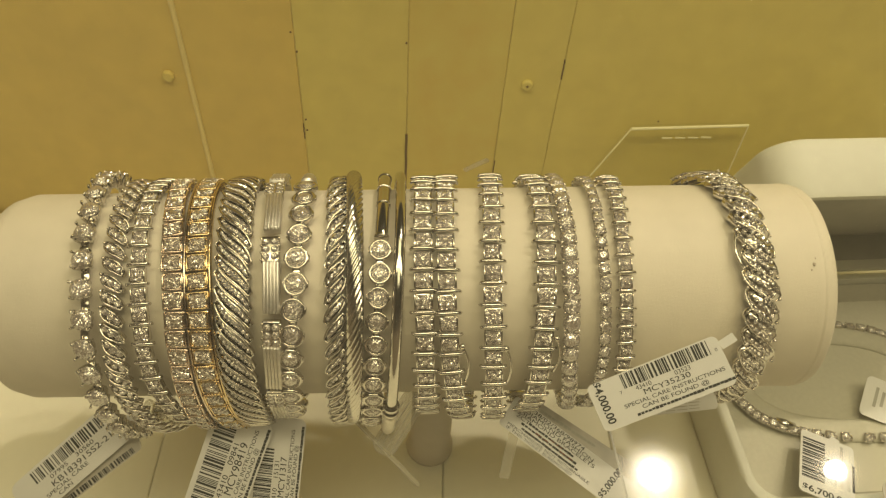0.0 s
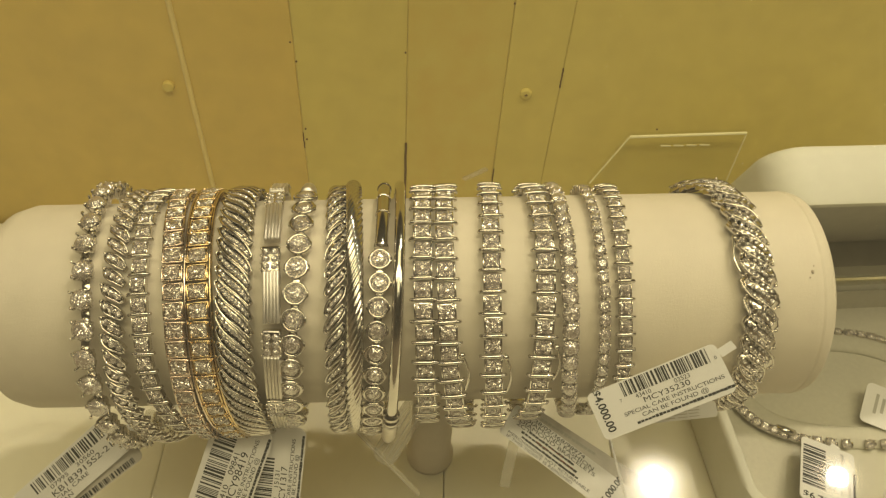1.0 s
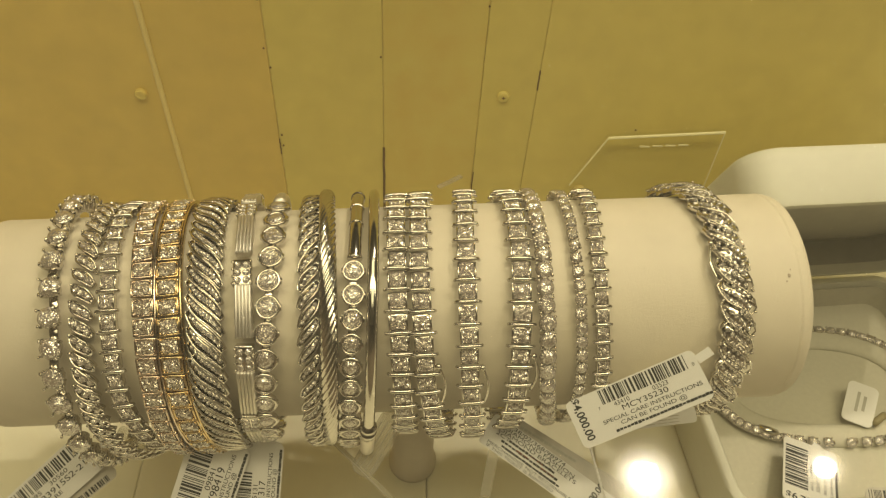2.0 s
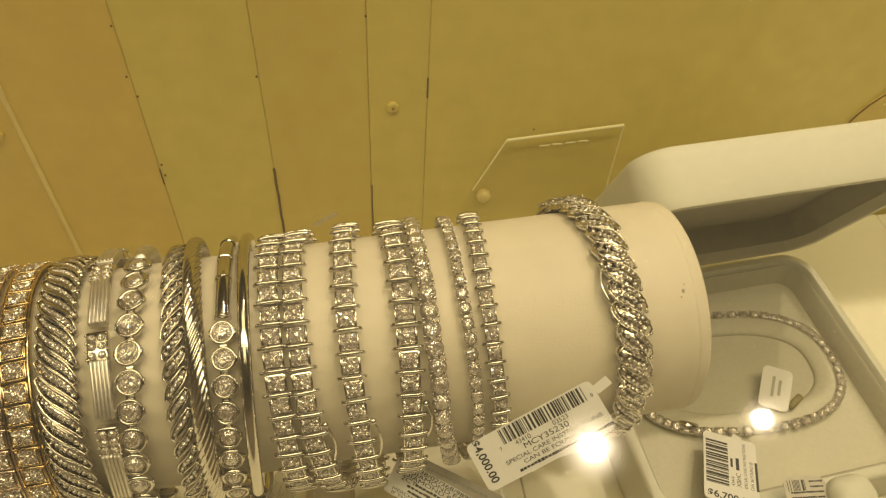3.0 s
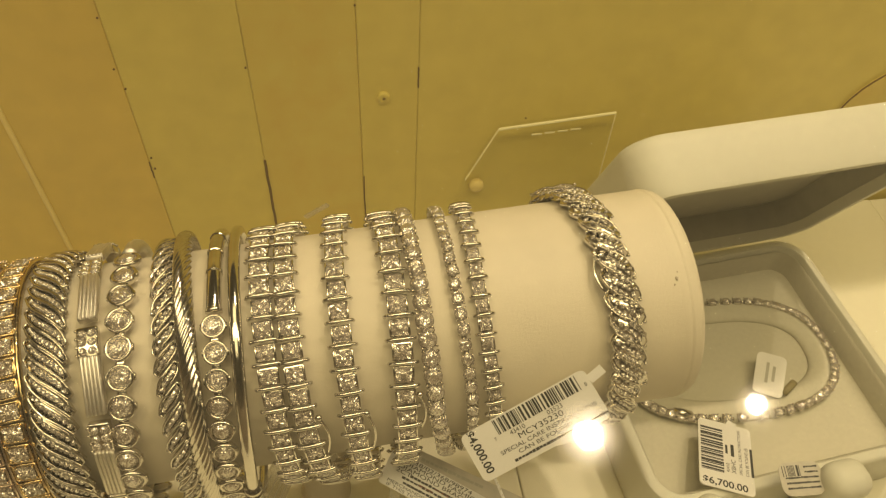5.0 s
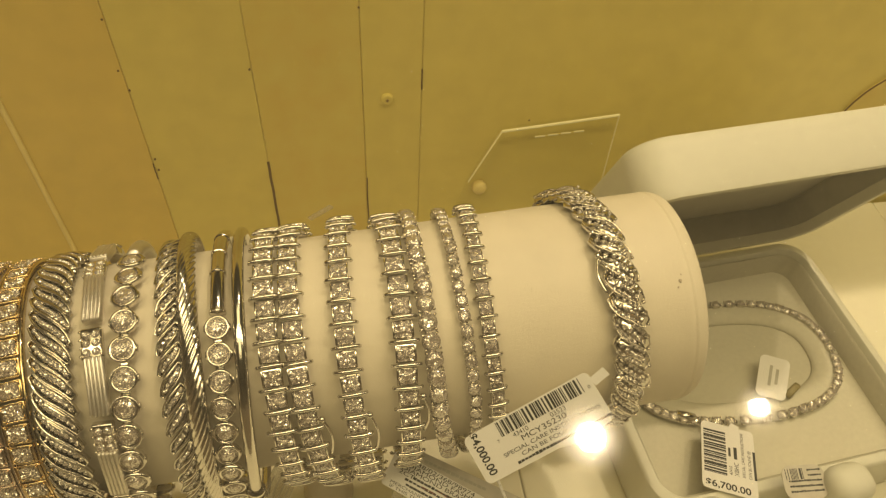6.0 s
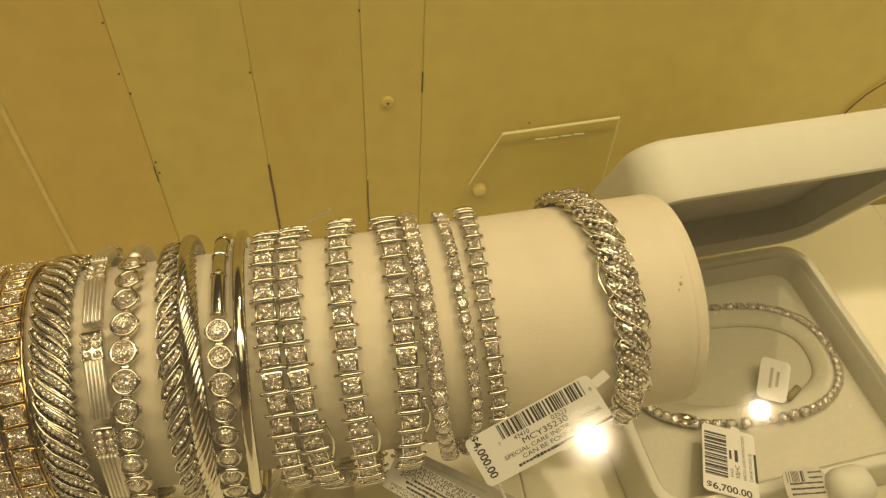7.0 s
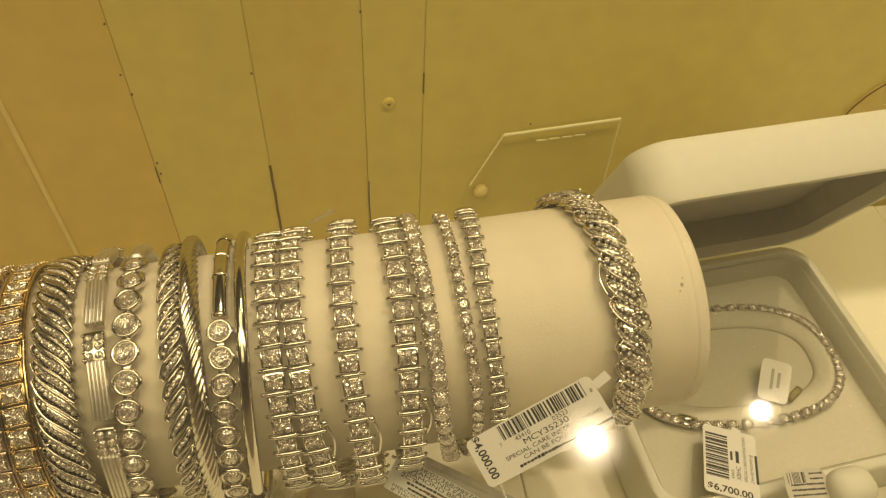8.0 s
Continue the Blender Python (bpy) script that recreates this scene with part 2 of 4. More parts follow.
part("backing", bm, DARK, wall, "dark backing behind the board joints")
bm = bmesh.new()
tube(bm, [(-0.0880, -0.0002, -0.012 + 0.012 * k) for k in range(18)], 0.0011, 0.0009, 8, ups=[(0, -1, 0)] * 18)
part("bead", bm, BEAD, wall, "pale raised bead between two boards", True)
# dark chips and open joints
for x, z0, z1, w in ((-0.0043, 0.0, 0.0545, 0.0005), (0.0334, 0.0, 0.042, 0.00025), (0.0546, 0.085, 0.094, 0.0003), (-0.0462, 0.05, 0.058, 0.0002)):
    bm = bmesh.new()
    n = 14
    tube(bm, [(x + random.uniform(-0.00015, 0.00015), -0.0002, z0 + (z1 - z0) * k / n) for k in range(n + 1)], w, 0.0003, 6, ups=[(0, -1, 0)] * (n + 1))
    part("open_joint", bm, DARK, wall, "dark open joint")
for x, z in ((-0.0457, 0.0922), (-0.0472, 0.1005), (-0.0468, 0.1200), (-0.0450, 0.060), (-0.0449, 0.0545), (-0.0050, 0.0980), (0.0330, 0.1200), (0.0975, 0.0665)):
    bm = bmesh.new()
    lathe(bm, [(0.0004, -0.0003), (0.00028, 0.0006)], 7, "y", (x, 0, z))
    part("paint_chip", bm, DARK, wall)


def screw(x, z, cross=True):
    t = thing("screw", pose(x, WALL_Y - 0.0014, z), "painted-over cross-head screw in the back wall", "screw", "screws in the back wall")
    bm = bmesh.new()
    lathe(bm, [(0.0024, 0.002), (0.0023, 0.0001), (0.0019, -0.0004), (0.0012, -0.0003)], 24, "y")
    part("head", bm, WALL if not cross else WALL_OLIVE, t, smooth=True)
    if cross:
        bm = bmesh.new()
        box(bm, (0, -0.0004, 0), (0.0013, 0.0003, 0.0003), 0.00005)
        box(bm, (0, -0.00041, 0), (0.0003, 0.0003, 0.0013), 0.00005)
        part("cross_slot", bm, DARK, t)


screw(0.0419, 0.082)
screw(-0.0957, 0.0790, False)

# clear catch plate on the wall; pale strips paint light along its cut edges
plate = thing("acrylic_plate", pose(0, WALL_Y - 0.0045, 0.0028), "clear acrylic plate with painted edge highlights fixed to the back wall", "plate")
bm = bmesh.new()
outline = [(0.0858, 0.0630), (0.1322, 0.0672), (0.1330, 0.012), (0.0690, 0.012), (0.0745, 0.0368)]
lo = [bm.verts.new((x, 0.0, z)) for x, z in outline]
hi = [bm.verts.new((x, 0.0025, z)) for x, z in outline]
grid_faces(bm, [lo, hi])
bm.faces.new(lo[::-1])
bm.faces.new(hi)
part("sheet", bm, clear_material("acrylic_sheet", 0.01, (0.99, 0.99, 0.98), 0.05), plate)
for (a, b, w) in ((outline[0], outline[1], 0.00065), (outline[1], outline[2], 0.0002), (outline[4], outline[0], 0.00025)):
    bm = bmesh.new()
    tube(bm, [(a[0] + (b[0] - a[0]) * k / 8, -0.0002, a[1] + (b[1] - a[1]) * k / 8) for k in range(9)], w, 0.0006, 8, ups=[(0, -1, 0)] * 9)
    part("edge_highlight", bm, EDGE, plate, "pale strip painting the light on a cut edge")
for k in range(4):
    bm = bmesh.new()
    box(bm, (0.1015 + 0.0052 * k, -0.0002, 0.0590 + 0.0004 * k), (0.0042, 0.0004, 0.0007), 0.0001)
    part("slot", bm, EDGE, plate)
puck = thing("door_bumper", pose(0.0803, WALL_Y, 0.0322), "small round cream rubber bumper on the back wall", "bumper")
bm = bmesh.new()
lathe(bm, [(0.0031, 0.0), (0.0031, -0.0020), (0.0024, -0.0032), (0.0008, -0.0035)], 28, "y")
part("bumper_pad", bm, BEAD, puck, smooth=True)
# cover plate with a dark rim
cover = thing("round_cover_plate", pose(0.2650, WALL_Y, 0.052), "ochre oval cover plate with a dark rim on the wall", "cover plate")
bm = bmesh.new()
slab(bm, [(0.031 * math.cos(2 * math.pi * k / 40), 0.030 * math.sin(2 * math.pi * k / 40)) for k in range(40)], 0, 0.0016)
bmesh.ops.rotate(bm, cent=(0, 0, 0), matrix=Matrix.Rotation(radians(90), 3, "X"), verts=bm.verts[:])
part("cover", bm, WALL, cover)
bm = bmesh.new()
tube(bm, [(0.031 * math.cos(2 * math.pi * k / 60), -0.0010 + random.uniform(-0.0001, 0.0001), 0.030 * math.sin(2 * math.pi * k / 60)) for k in range(60)], 0.0004, 0.0004, 6, True, ups=[(0, -1, 0)] * 60)
part("rim", bm, DARK, cover, "dark rim")

# table pads: white leatherette panels with thin gaps
floor = thing("floor_of_case", pose(0, 0, 0), "white leatherette base pads of the display case, laid side by side", "case floor", kind="structure")
PADS = [-0.60, -0.0888, 0.0136, 0.0768, 0.2790, 0.80]
for k in range(5):
    a, b = PADS[k], PADS[k + 1]
    bm = bmesh.new()
    box(bm, ((a + b) / 2, 0.02, -0.006 + 0.0003 * (k % 2)), (b - a - 0.0002, 0.438, 0.012), 0.0008, seg=3)
    part("pad", bm, PAD, floor, smooth=False)
bm = bmesh.new()
box(bm, (0.1, 0.02, -0.0155), (1.398, 0.436, 0.006))
part("base_board", bm, BASE, floor, "dark board under the pads")

glass = thing("glass_top", pose(0, 0, 0), "clear flat glass top of the display case", "glass top", kind="structure")
bm = bmesh.new()
vs = [bm.verts.new(p) for p in ((-0.62, -0.217, 0.2015), (0.82, -0.217, 0.2015), (0.82, 0.2395, 0.2015), (-0.62, 0.2395, 0.2015))]
bm.faces.new(vs)
pane = part("pane", bm, GLASS, glass)
pane.visible_shadow = False

# unseen cabinet that carries the case, taupe against yellow bounce; added room
cabinet = thing("display_cabinet", pose(0, 0, 0), "unseen taupe laminate cabinet added to carry the glass-topped case", "cabinet", kind="structure")
for nm, c, q in (("body", (0.10, 0.03, -0.4595), (1.40, 0.46, 0.879)), ("side_panel", (-0.610, 0.021, 0.09), (0.018, 0.438, 0.22)), ("side_panel", (0.810, 0.021, 0.09), (0.018, 0.438, 0.22)),
                 ("front_panel", (0.10, -0.208, 0.09), (1.438, 0.018, 0.22))):
    bm = bmesh.new()
    box(bm, c, q, 0.002)
    part(nm, bm, CABINET, cabinet)
# unseen closed room, added so that the metal reflects dim surroundings
room = thing("added_room", pose(0, 0, 0), "unseen room added round the display case to keep reflections dim", "room", kind="structure")
for nm, c, q, mat in (("room_floor", (0.1, 0, -0.95), (3.8, 3.8, 0.1), CARPET), ("room_ceiling", (0.1, 0, 1.95), (3.8, 3.8, 0.1), CEIL),
                      ("room_wall", (0.1, 1.95, 0.5), (3.8, 0.1, 2.8), ROOM), ("room_wall", (0.1, -1.95, 0.5), (3.8, 0.1, 2.8), ROOM),
                      ("room_wall", (2.05, 0, 0.5), (0.1, 4.0, 2.8), ROOM), ("room_wall", (-1.85, 0, 0.5), (0.1, 4.0, 2.8), ROOM)):
    bm = bmesh.new()
    box(bm, c, q)
    part(nm, bm, mat, room)


def spot_lamp(x, y, z, radius, core, watts):
    t = thing("spot_lamp", look((x, y, z), (0.15, 0.15, 0)), "round warm white spot lamp hung over the case", "lamp", "spot lamps over the case")
    bm = bmesh.new()
    lathe(bm, [(radius * 1.02, 0.004), (radius * 1.15, 0.0), (radius * 1.2, 0.05), (radius * 0.7, 0.10)], 32)
    part("housing", bm, HOUSING, t, smooth=True)
    bm = bmesh.new()
    slab(bm, [(radius * math.cos(2 * math.pi * k / 40), radius * math.sin(2 * math.pi * k / 40)) for k in range(40)], -0.001, 0.0)
    part("diffuser", bm, glow_material("lamp_glow", (1.0, 0.86, 0.62), core, 0.1, radius, 4.5), t, "glowing diffuser with the lamp's bloom drawn into it")
    data = bpy.data.lights.new("bulb", "AREA")
    data.shape, data.size, data.energy, data.color = "DISK", radius * 0.5, watts, (1.0, 0.87, 0.60)
    bulb = new("bulb", data)
    bulb.parent = t
    bulb.matrix_basis = Matrix.Translation((0, 0, -0.004))


spot_lamp(0.370, 0.488, 1.20, 0.085, 220.0, 3.4)
spot_lamp(0.651, 0.502, 1.20, 0.058, 120.0, 2.4)

# ---- the bracelet stand ----
STAND = pose(0, 0.1296, 0.0935, 0, -3.4, 0.8)
R = 0.0278
stand = thing("bracelet_stand", STAND, "cream leatherette T-bar bracelet stand with a long round arm", "bracelet stand")
bm = bmesh.new()
prof = [(R - 0.010, -0.1068), (R - 0.004, -0.1062), (R - 0.0012, -0.1045), (R, -0.1005)]
prof += [(R, -0.0985 + 0.198 * k / 10) for k in range(1, 11)]
prof += [(R, 0.1006), (R - 0.00012, 0.1009), (R - 0.00012, 0.1011), (R + 0.0001, 0.1014), (R, 0.1018), (R - 0.0001, 0.1026), (R - 0.0004, 0.1034), (R - 0.0007, 0.1041), (R - 0.0015, 0.1046), (R - 0.006, 0.1046)]
lathe(bm, prof, 96, "x")
part("arm", bm, VINYL, stand, smooth=True)
SCUFFS = [(0.0985, 118, 0.0008), (0.0978, 121, 0.0005), (0.0990, 115, 0.0004), (0.1016, 105, 0.0004), (0.070, 82, 0.00025)]
SCUFFS += [(random.uniform(0.060, 0.078), random.uniform(105, 113), random.uniform(0.00015, 0.0003)) for _ in range(5)]
SCUFFS += [(random.uniform(0.088, 0.094), random.uniform(92, 102), random.uniform(0.00015, 0.0003)) for _ in range(5)]
SCUFFS += [(random.uniform(-0.103, -0.092), random.uniform(80, 120), random.uniform(0.0001, 0.00025)) for _ in range(4)]
for x, ph, s in SCUFFS:
    bm = bmesh.new()
    a = radians(ph)
    g = bmesh.ops.create_icosphere(bm, subdivisions=1, radius=s)
    for v in bm.verts:
        v.co = Vector((v.co.x * 0.6 * random.uniform(0.7, 1.3), v.co.y * random.uniform(0.7, 1.3), v.co.z * 0.4)) + Vector((x, (R - 0.0001) * math.cos(a), (R - 0.0001) * math.sin(a)))
    part("scuff", bm, SCUFF, stand, "small worn scuff")
bm = bmesh.new()
lathe(bm, [(0.0085, -0.0934), (0.0085, -0.0912), (0.0072, -0.0900), (0.0070, -0.020)], 40, "z", (0.0030, 0.0, 0))
bmesh.ops.rotate(bm, cent=(0, 0, -0.0935), matrix=Matrix.Rotation(radians(3.4), 3, "Y"), verts=bm.verts[:])
part("post", bm, VINYL, stand, smooth=True)


# ---- bracelets ----
class Loop:
    """A round loop hung on the arm: radius, and its place and lean along the arm, in metres."""

    def __init__(self, radius, c0, c1, c2, seat=0.001, swing=0.0, sag=0.0):
        self.r, self.c, self.swing, self.sag = radius, (c0, c1, c2), swing, sag
        self.drop = radius - R - seat

    def at(self, deg, lift=0.0):
        a = radians(deg)
        d = deg % 360
        s = math.sin(math.pi * (d - 150) / 210) ** 2 if d > 150 else 0.0
        q = self.r + lift + self.sag * s
        return Vector((self.c[0] + self.c[1] * math.cos(a) + self.c[2] * math.sin(a) + self.swing * s, q * math.cos(a), q * math.sin(a) - self.drop))

    def turn_at(self, deg, lift=0.0, lean=0.0):
        """Pose with X across the band, Y along it and Z outward."""
        a = radians(deg)
        z = Vector((0, math.cos(a), math.sin(a)))
        y = (self.at(deg + 1) - self.at(deg - 1)).normalized()
        x = y.cross(z).normalized()
        z = x.cross(y)
        m = Matrix((x, y, z)).transposed().to_4x4()
        return Matrix.Translation(self.at(deg, lift)) @ m @ Matrix.Rotation(radians(lean), 4, "Z")

    def path(self, a, b, n, lift=0.0, side=0.0):
        return [self.at(a + (b - a) * k / n, lift) + Vector((side, 0, 0)) for k in range(n + 1)]

    def outs(self, a, b, n):
        return [(0, math.cos(radians(a + (b - a) * k / n)), math.sin(radians(a + (b - a) * k / n))) for k in range(n + 1)]


def bracelet(name, label):
    return thing(name, STAND, label, "bracelet", "bracelets on the stand")


def stone_mesh(shape, w, h, gem, l=None):
    """A faceted stone: round brilliant or square princess cut, table up."""
    bm = bmesh.new()
    l = l or w
    rings = []
    if shape == "round":
        for q, z, turn in ((1.0, 0.0, 0), (0.98, 0.12, 0), (0.78, 0.62, 0.5), (0.52, 1.0, 0)):
            rings.append([bm.verts.new((w / 2 * q * math.cos(math.pi * (j + turn) / 8), l / 2 * q * math.sin(math.pi * (j + turn) / 8), h * z)) for j in range(16)])
    else:
        # star-cut plate: ridges and valleys fan out from a small round stone to a square rim
        for q, z, wave in ((1.0, 0.0, 0.0), (1.0, 0.42, 0.34), (0.50, 0.45, -0.25), (0.44, 0.75, 0.0), (0.27, 1.1, 0.0)):
            ring = []
            for j in range(16):
                a = math.pi * j / 8
                m = max(abs(math.cos(a)), abs(math.sin(a))) if q > 0.9 else 1.0
                ring.append(bm.verts.new((w / 2 * q * math.cos(a) / m, l / 2 * q * math.sin(a) / m, h * (z + (wave if j % 2 else -wave)))))
            rings.append(ring)
    grid_faces(bm, rings)
    bm.faces.new(rings[-1])
    bm.faces.new(rings[0][::-1])
    return mesh_of("stone", bm, gem)


def string_links(owner, loop, n, meshes, start=0.0, span=360.0, lift=0.0, jig=1.5, lean=0.0, name="link", roll=2):
    """Hang n alike links round a loop; each carries its stones as parts of its own."""
    base, stones = meshes
    for k in range(n):
        d = start + span * k / n
        ln = part(name, base, None, owner)
        ln.matrix_basis = loop.turn_at(d, lift + random.uniform(-0.00012, 0.00012), lean + random.uniform(-jig, jig)) @ Matrix.Translation((random.uniform(-0.00012, 0.00012), 0, 0)) @ Matrix.Rotation(radians(random.uniform(-roll, roll)), 4, "Y")
        for me, m in stones:
            st = part("stone", me, None, ln)
            st.matrix_basis = m


def move(x, y, z):
    return Matrix.Translation((x, y, z))


def bar_link(w, p, metal, gem):
    """Square stone in a tray, with a round bar across before the next link."""
    bm = bmesh.new()
    box(bm, (0, 0, -0.0003), (w * 0.70, p * 0.78, 0.0016), 0.00012, seg=1)
    for sx in (-1, 1):
        box(bm, (sx * w * 0.335, 0, 0.0006), (w * 0.07, p * 0.74, 0.0007), 0.0001, seg=1)
    q = 0.00046
    tube(bm, [(-w / 2, p * 0.5, 0.0002), (-w * 0.46, p * 0.5, 0.0008), (-w * 0.2, p * 0.5, 0.0010), (w * 0.2, p * 0.5, 0.0010), (w * 0.46, p * 0.5, 0.0008), (w / 2, p * 0.5, 0.0002)], q, q, 8, ups=[(0, 1, 0.01)] * 6)
    me = mesh_of("link", bm, metal, True)
    return me, [(stone_mesh("square", w * 0.58, 0.0008, gem, p * 0.66), move(0, 0, 0.0005))]


def box_link(w, p, metal, gem):
    """Square stone in a four-walled box setting with corner beads."""
    bm = bmesh.new()
    box(bm, (0, 0, -0.0004), (w * 0.94, p * 0.90, 0.0014), 0.0001, seg=1)
    for s in (-1, 1):
        box(bm, (s * w * 0.44, 0, 0.0004), (w * 0.10, p * 0.92, 0.0007), 0.00024, seg=2)
        box(bm, (0, s * p * 0.42, 0.0004), (w * 0.94, p * 0.12, 0.0006), 0.00024, seg=2)
        for t in (-1, 1):
            box(bm, (s * w * 0.36, t * p * 0.34, 0.0008), (0.0005, 0.0005, 0.0007), 0.00012, seg=1)
    return mesh_of("link", bm, metal, True), [(stone_mesh("square", w * 0.72, 0.0007, gem, p * 0.70), move(0, 0, 0.0005))]


def prong_link(d, p, metal, gem, prongs=4, tall=0.0016):
    """Round stone in a basket with claws and a small hinge below."""
    bm = bmesh.new()
    lathe(bm, [(d * 0.28, -tall * 0.8), (d * 0.34, -tall * 0.5), (d * 0.46, tall * 0.1), (d * 0.44, tall * 0.25)], 12)
    box(bm, (0, p * 0.5, -tall * 0.5), (d * 0.35, p * 0.5, 0.0008), 0.0001, seg=1)
    for k in range(prongs):
        a = 2 * math.pi * (k + 0.5) / prongs
        c, s = math.cos(a), math.sin(a)
        tube(bm, [(d * 0.36 * c, d * 0.36 * s, -tall * 0.6), (d * 0.50 * c, d * 0.50 * s, tall * 0.1), (d * 0.53 * c, d * 0.53 * s, tall * 0.45), (d * 0.44 * c, d * 0.44 * s, tall * 0.62)], d * 0.065, seg=6)
    return mesh_of("link", bm, metal, True), [(stone_mesh("round", d * 0.92, d * 0.26, gem), move(0, 0, tall * 0.15))]


def bezel_link(d, p, metal, gem):
    """Round stone in a milled collar, split at the sides."""
    bm = bmesh.new()
    lathe(bm, [(d * 0.40, -0.0010), (d * 0.47, -0.0006), (d * 0.50, 0.0004), (d * 0.49, 0.0009), (d * 0.42, 0.0011), (d * 0.38, 0.0007), (d * 0.36, 0.0002)], 24)
    box(bm, (0, p * 0.5, -0.0003), (d * 0.35, p * 0.4, 0.0010), 0.0002, seg=1)
    for s in (-1, 1):
        box(bm, (s * d * 0.49, 0, 0.0002), (d * 0.08, d * 0.30, 0.0012), 0.0002, seg=1)
    return mesh_of("link", bm, metal, True), [(stone_mesh("round", d * 0.74, d * 0.20, gem), move(0, 0, 0.0004))]


def leaf_link(w, s, hw, metal, gem, count, size, claws, rows=1, wire=0.00034):
    """A slanting leaf across the band: polished rim, sunk floor and a row of small stones. s: how far it climbs along the band."""
    bm = bmesh.new()
    n = 9
    mid = [(w * (k / (n - 1) - 0.5), s * (0.7 * (k / (n - 1) - 0.5) + 1.2 * (k / (n - 1) - 0.5) ** 3)) for k in range(n)]
    a = math.atan2(s * 0.8, w)
    nx, ny = -math.sin(a), math.cos(a)
    prof = [max(0.18, math.sin(math.pi * (k + 0.6) / (n + 0.2)) ** 0.45) for k in range(n)]
    arch = [0.0010 * (1 - (2 * k / (n - 1) - 1) ** 2) for k in range(n)]
    up = [(mid[k][0] + nx * hw * prof[k], mid[k][1] + ny * hw * prof[k], arch[k]) for k in range(n)]
    dn = [(mid[k][0] - nx * hw * prof[k], mid[k][1] - ny * hw * prof[k], arch[k]) for k in range(n)]
    rim = up + dn[::-1]
    tube(bm, rim, wire, wire * 1.4, 6, True)
    top = [bm.verts.new((x, y, z - 0.0004)) for x, y, z in rim]
    low = [bm.verts.new((x, y, z - 0.0017)) for x, y, z in rim]
    grid_faces(bm, [low, top])
    for k in range(n - 1):
        bm.faces.new((top[k], top[k + 1], top[2 * n - 2 - k], top[2 * n - 1 - k]))
    if claws:
        for k in (0, n - 1):
            bmesh.ops.create_icosphere(bm, subdivisions=1, radius=0.0005, matrix=Matrix.Translation((mid[k][0] * 1.05, mid[k][1] * 1.05, 0.0004)))
    me = mesh_of("link", bm, metal, True)
    st = stone_mesh("round", size, size * 0.35, gem)
    stones = []
    for k in range(count):
        t = (k + 0.5) / count - 0.5
        for row in range(rows):
            f = (row - (rows - 1) / 2) * hw * (0.95 if rows < 3 else 0.72)
            stones.append((st, move(w * 0.88 * t + nx * f, s * (0.7 * t + 1.2 * t ** 3) * 0.88 + ny * f, 0.0010 * (1 - 4 * t * t) - 0.0003)))
    return me, stones


def fluted_parts():
    """A satin bar with lengthwise flutes, and a block set with six small stones."""
    bm = bmesh.new()
    box(bm, (0, 0, -0.0002), (0.0040, 0.0125, 0.0018), 0.0003)
    for k in range(5):
        x = -0.0016 + 0.0008 * k
        tube(bm, [(x, -0.0062, 0.0006), (x, -0.0058, 0.0008), (x, 0.0058, 0.0008), (x, 0.0062, 0.0006)], 0.00036, seg=8)
    bar = mesh_of("fluted_bar", bm, SATIN, True)
    bm = bmesh.new()
    box(bm, (0, 0, 0), (0.0044, 0.0070, 0.0022), 0.0004)
    for sx in (-1, 1):
        for k in range(4):
            bmesh.ops.create_icosphere(bm, subdivisions=1, radius=0.0004, matrix=Matrix.Translation((sx * 0.0021, -0.0027 + 0.0018 * k, 0.0012)))
    block = mesh_of("block", bm, SILVER, True)
    small = stone_mesh("round", 0.0019, 0.0007, GEM_FINE)
    return bar, block, [(small, move(sx * 0.0010, 0.0019 * k, 0.0010)) for sx in (-1, 1) for k in (-1, 0, 1)]


def around(loop, pitch):
    return max(8, round(2 * math.pi * loop.r / pitch))


# round claw-set tennis bracelet
lp = Loop(0.0325, -0.0809, -0.0037, 0.0028, 0.002, 0.006, 0.003)
b = bracelet("tennis_bracelet", "white gold tennis bracelet of large round claw-set stones")
string_links(b, lp, around(lp, 0.0067), prong_link(0.0056, 0.0067, SILVER, GEM, 4, 0.0032), start=3, lift=0.0014, jig=6)
# slanting leaf bracelet
lp = Loop(0.0325, -0.0739, -0.0024, 0.0031, 0.0018, 0.010, 0.004)
b = bracelet("slant_link_bracelet", "white gold bracelet of slanting links and small round stones")
string_links(b, lp, around(lp, 0.0040), leaf_link(0.0047, -0.0042, 0.0013, SILVER, GEM, 3, 0.0019, True, 1, 0.00025), jig=4)
# narrow square tennis bracelet
lp = Loop(0.0320, -0.0651, -0.0024, 0.0002, 0.0018, 0.008, 0.002)
b = bracelet("tennis_bracelet", "narrow white gold bracelet of square-set stones with cross bars")
string_links(b, lp, around(lp, 0.0047), bar_link(0.0051, 0.0047, SILVER, GEM))
# rose and yellow square bracelets
lp = Loop(0.0325, -0.0606, -0.0048, 0.0030, 0.0018, 0.005, 0.003)
b = bracelet("square_link_bracelet", "pale rose gold bracelet of square box-set stones")
string_links(b, lp, around(lp, 0.0045), box_link(0.0052, 0.0045, ROSE, GEM_WARM), jig=1.6, roll=5)
lp = Loop(0.0325, -0.0525, -0.0034, 0.0013, 0.0018, 0.005, 0.003)
b = bracelet("square_link_bracelet", "yellow gold bracelet of square box-set stones with a plain edge")
string_links(b, lp, around(lp, 0.0045), box_link(0.0054, 0.0045, GOLD, GEM_WARM), jig=1.6, roll=5)
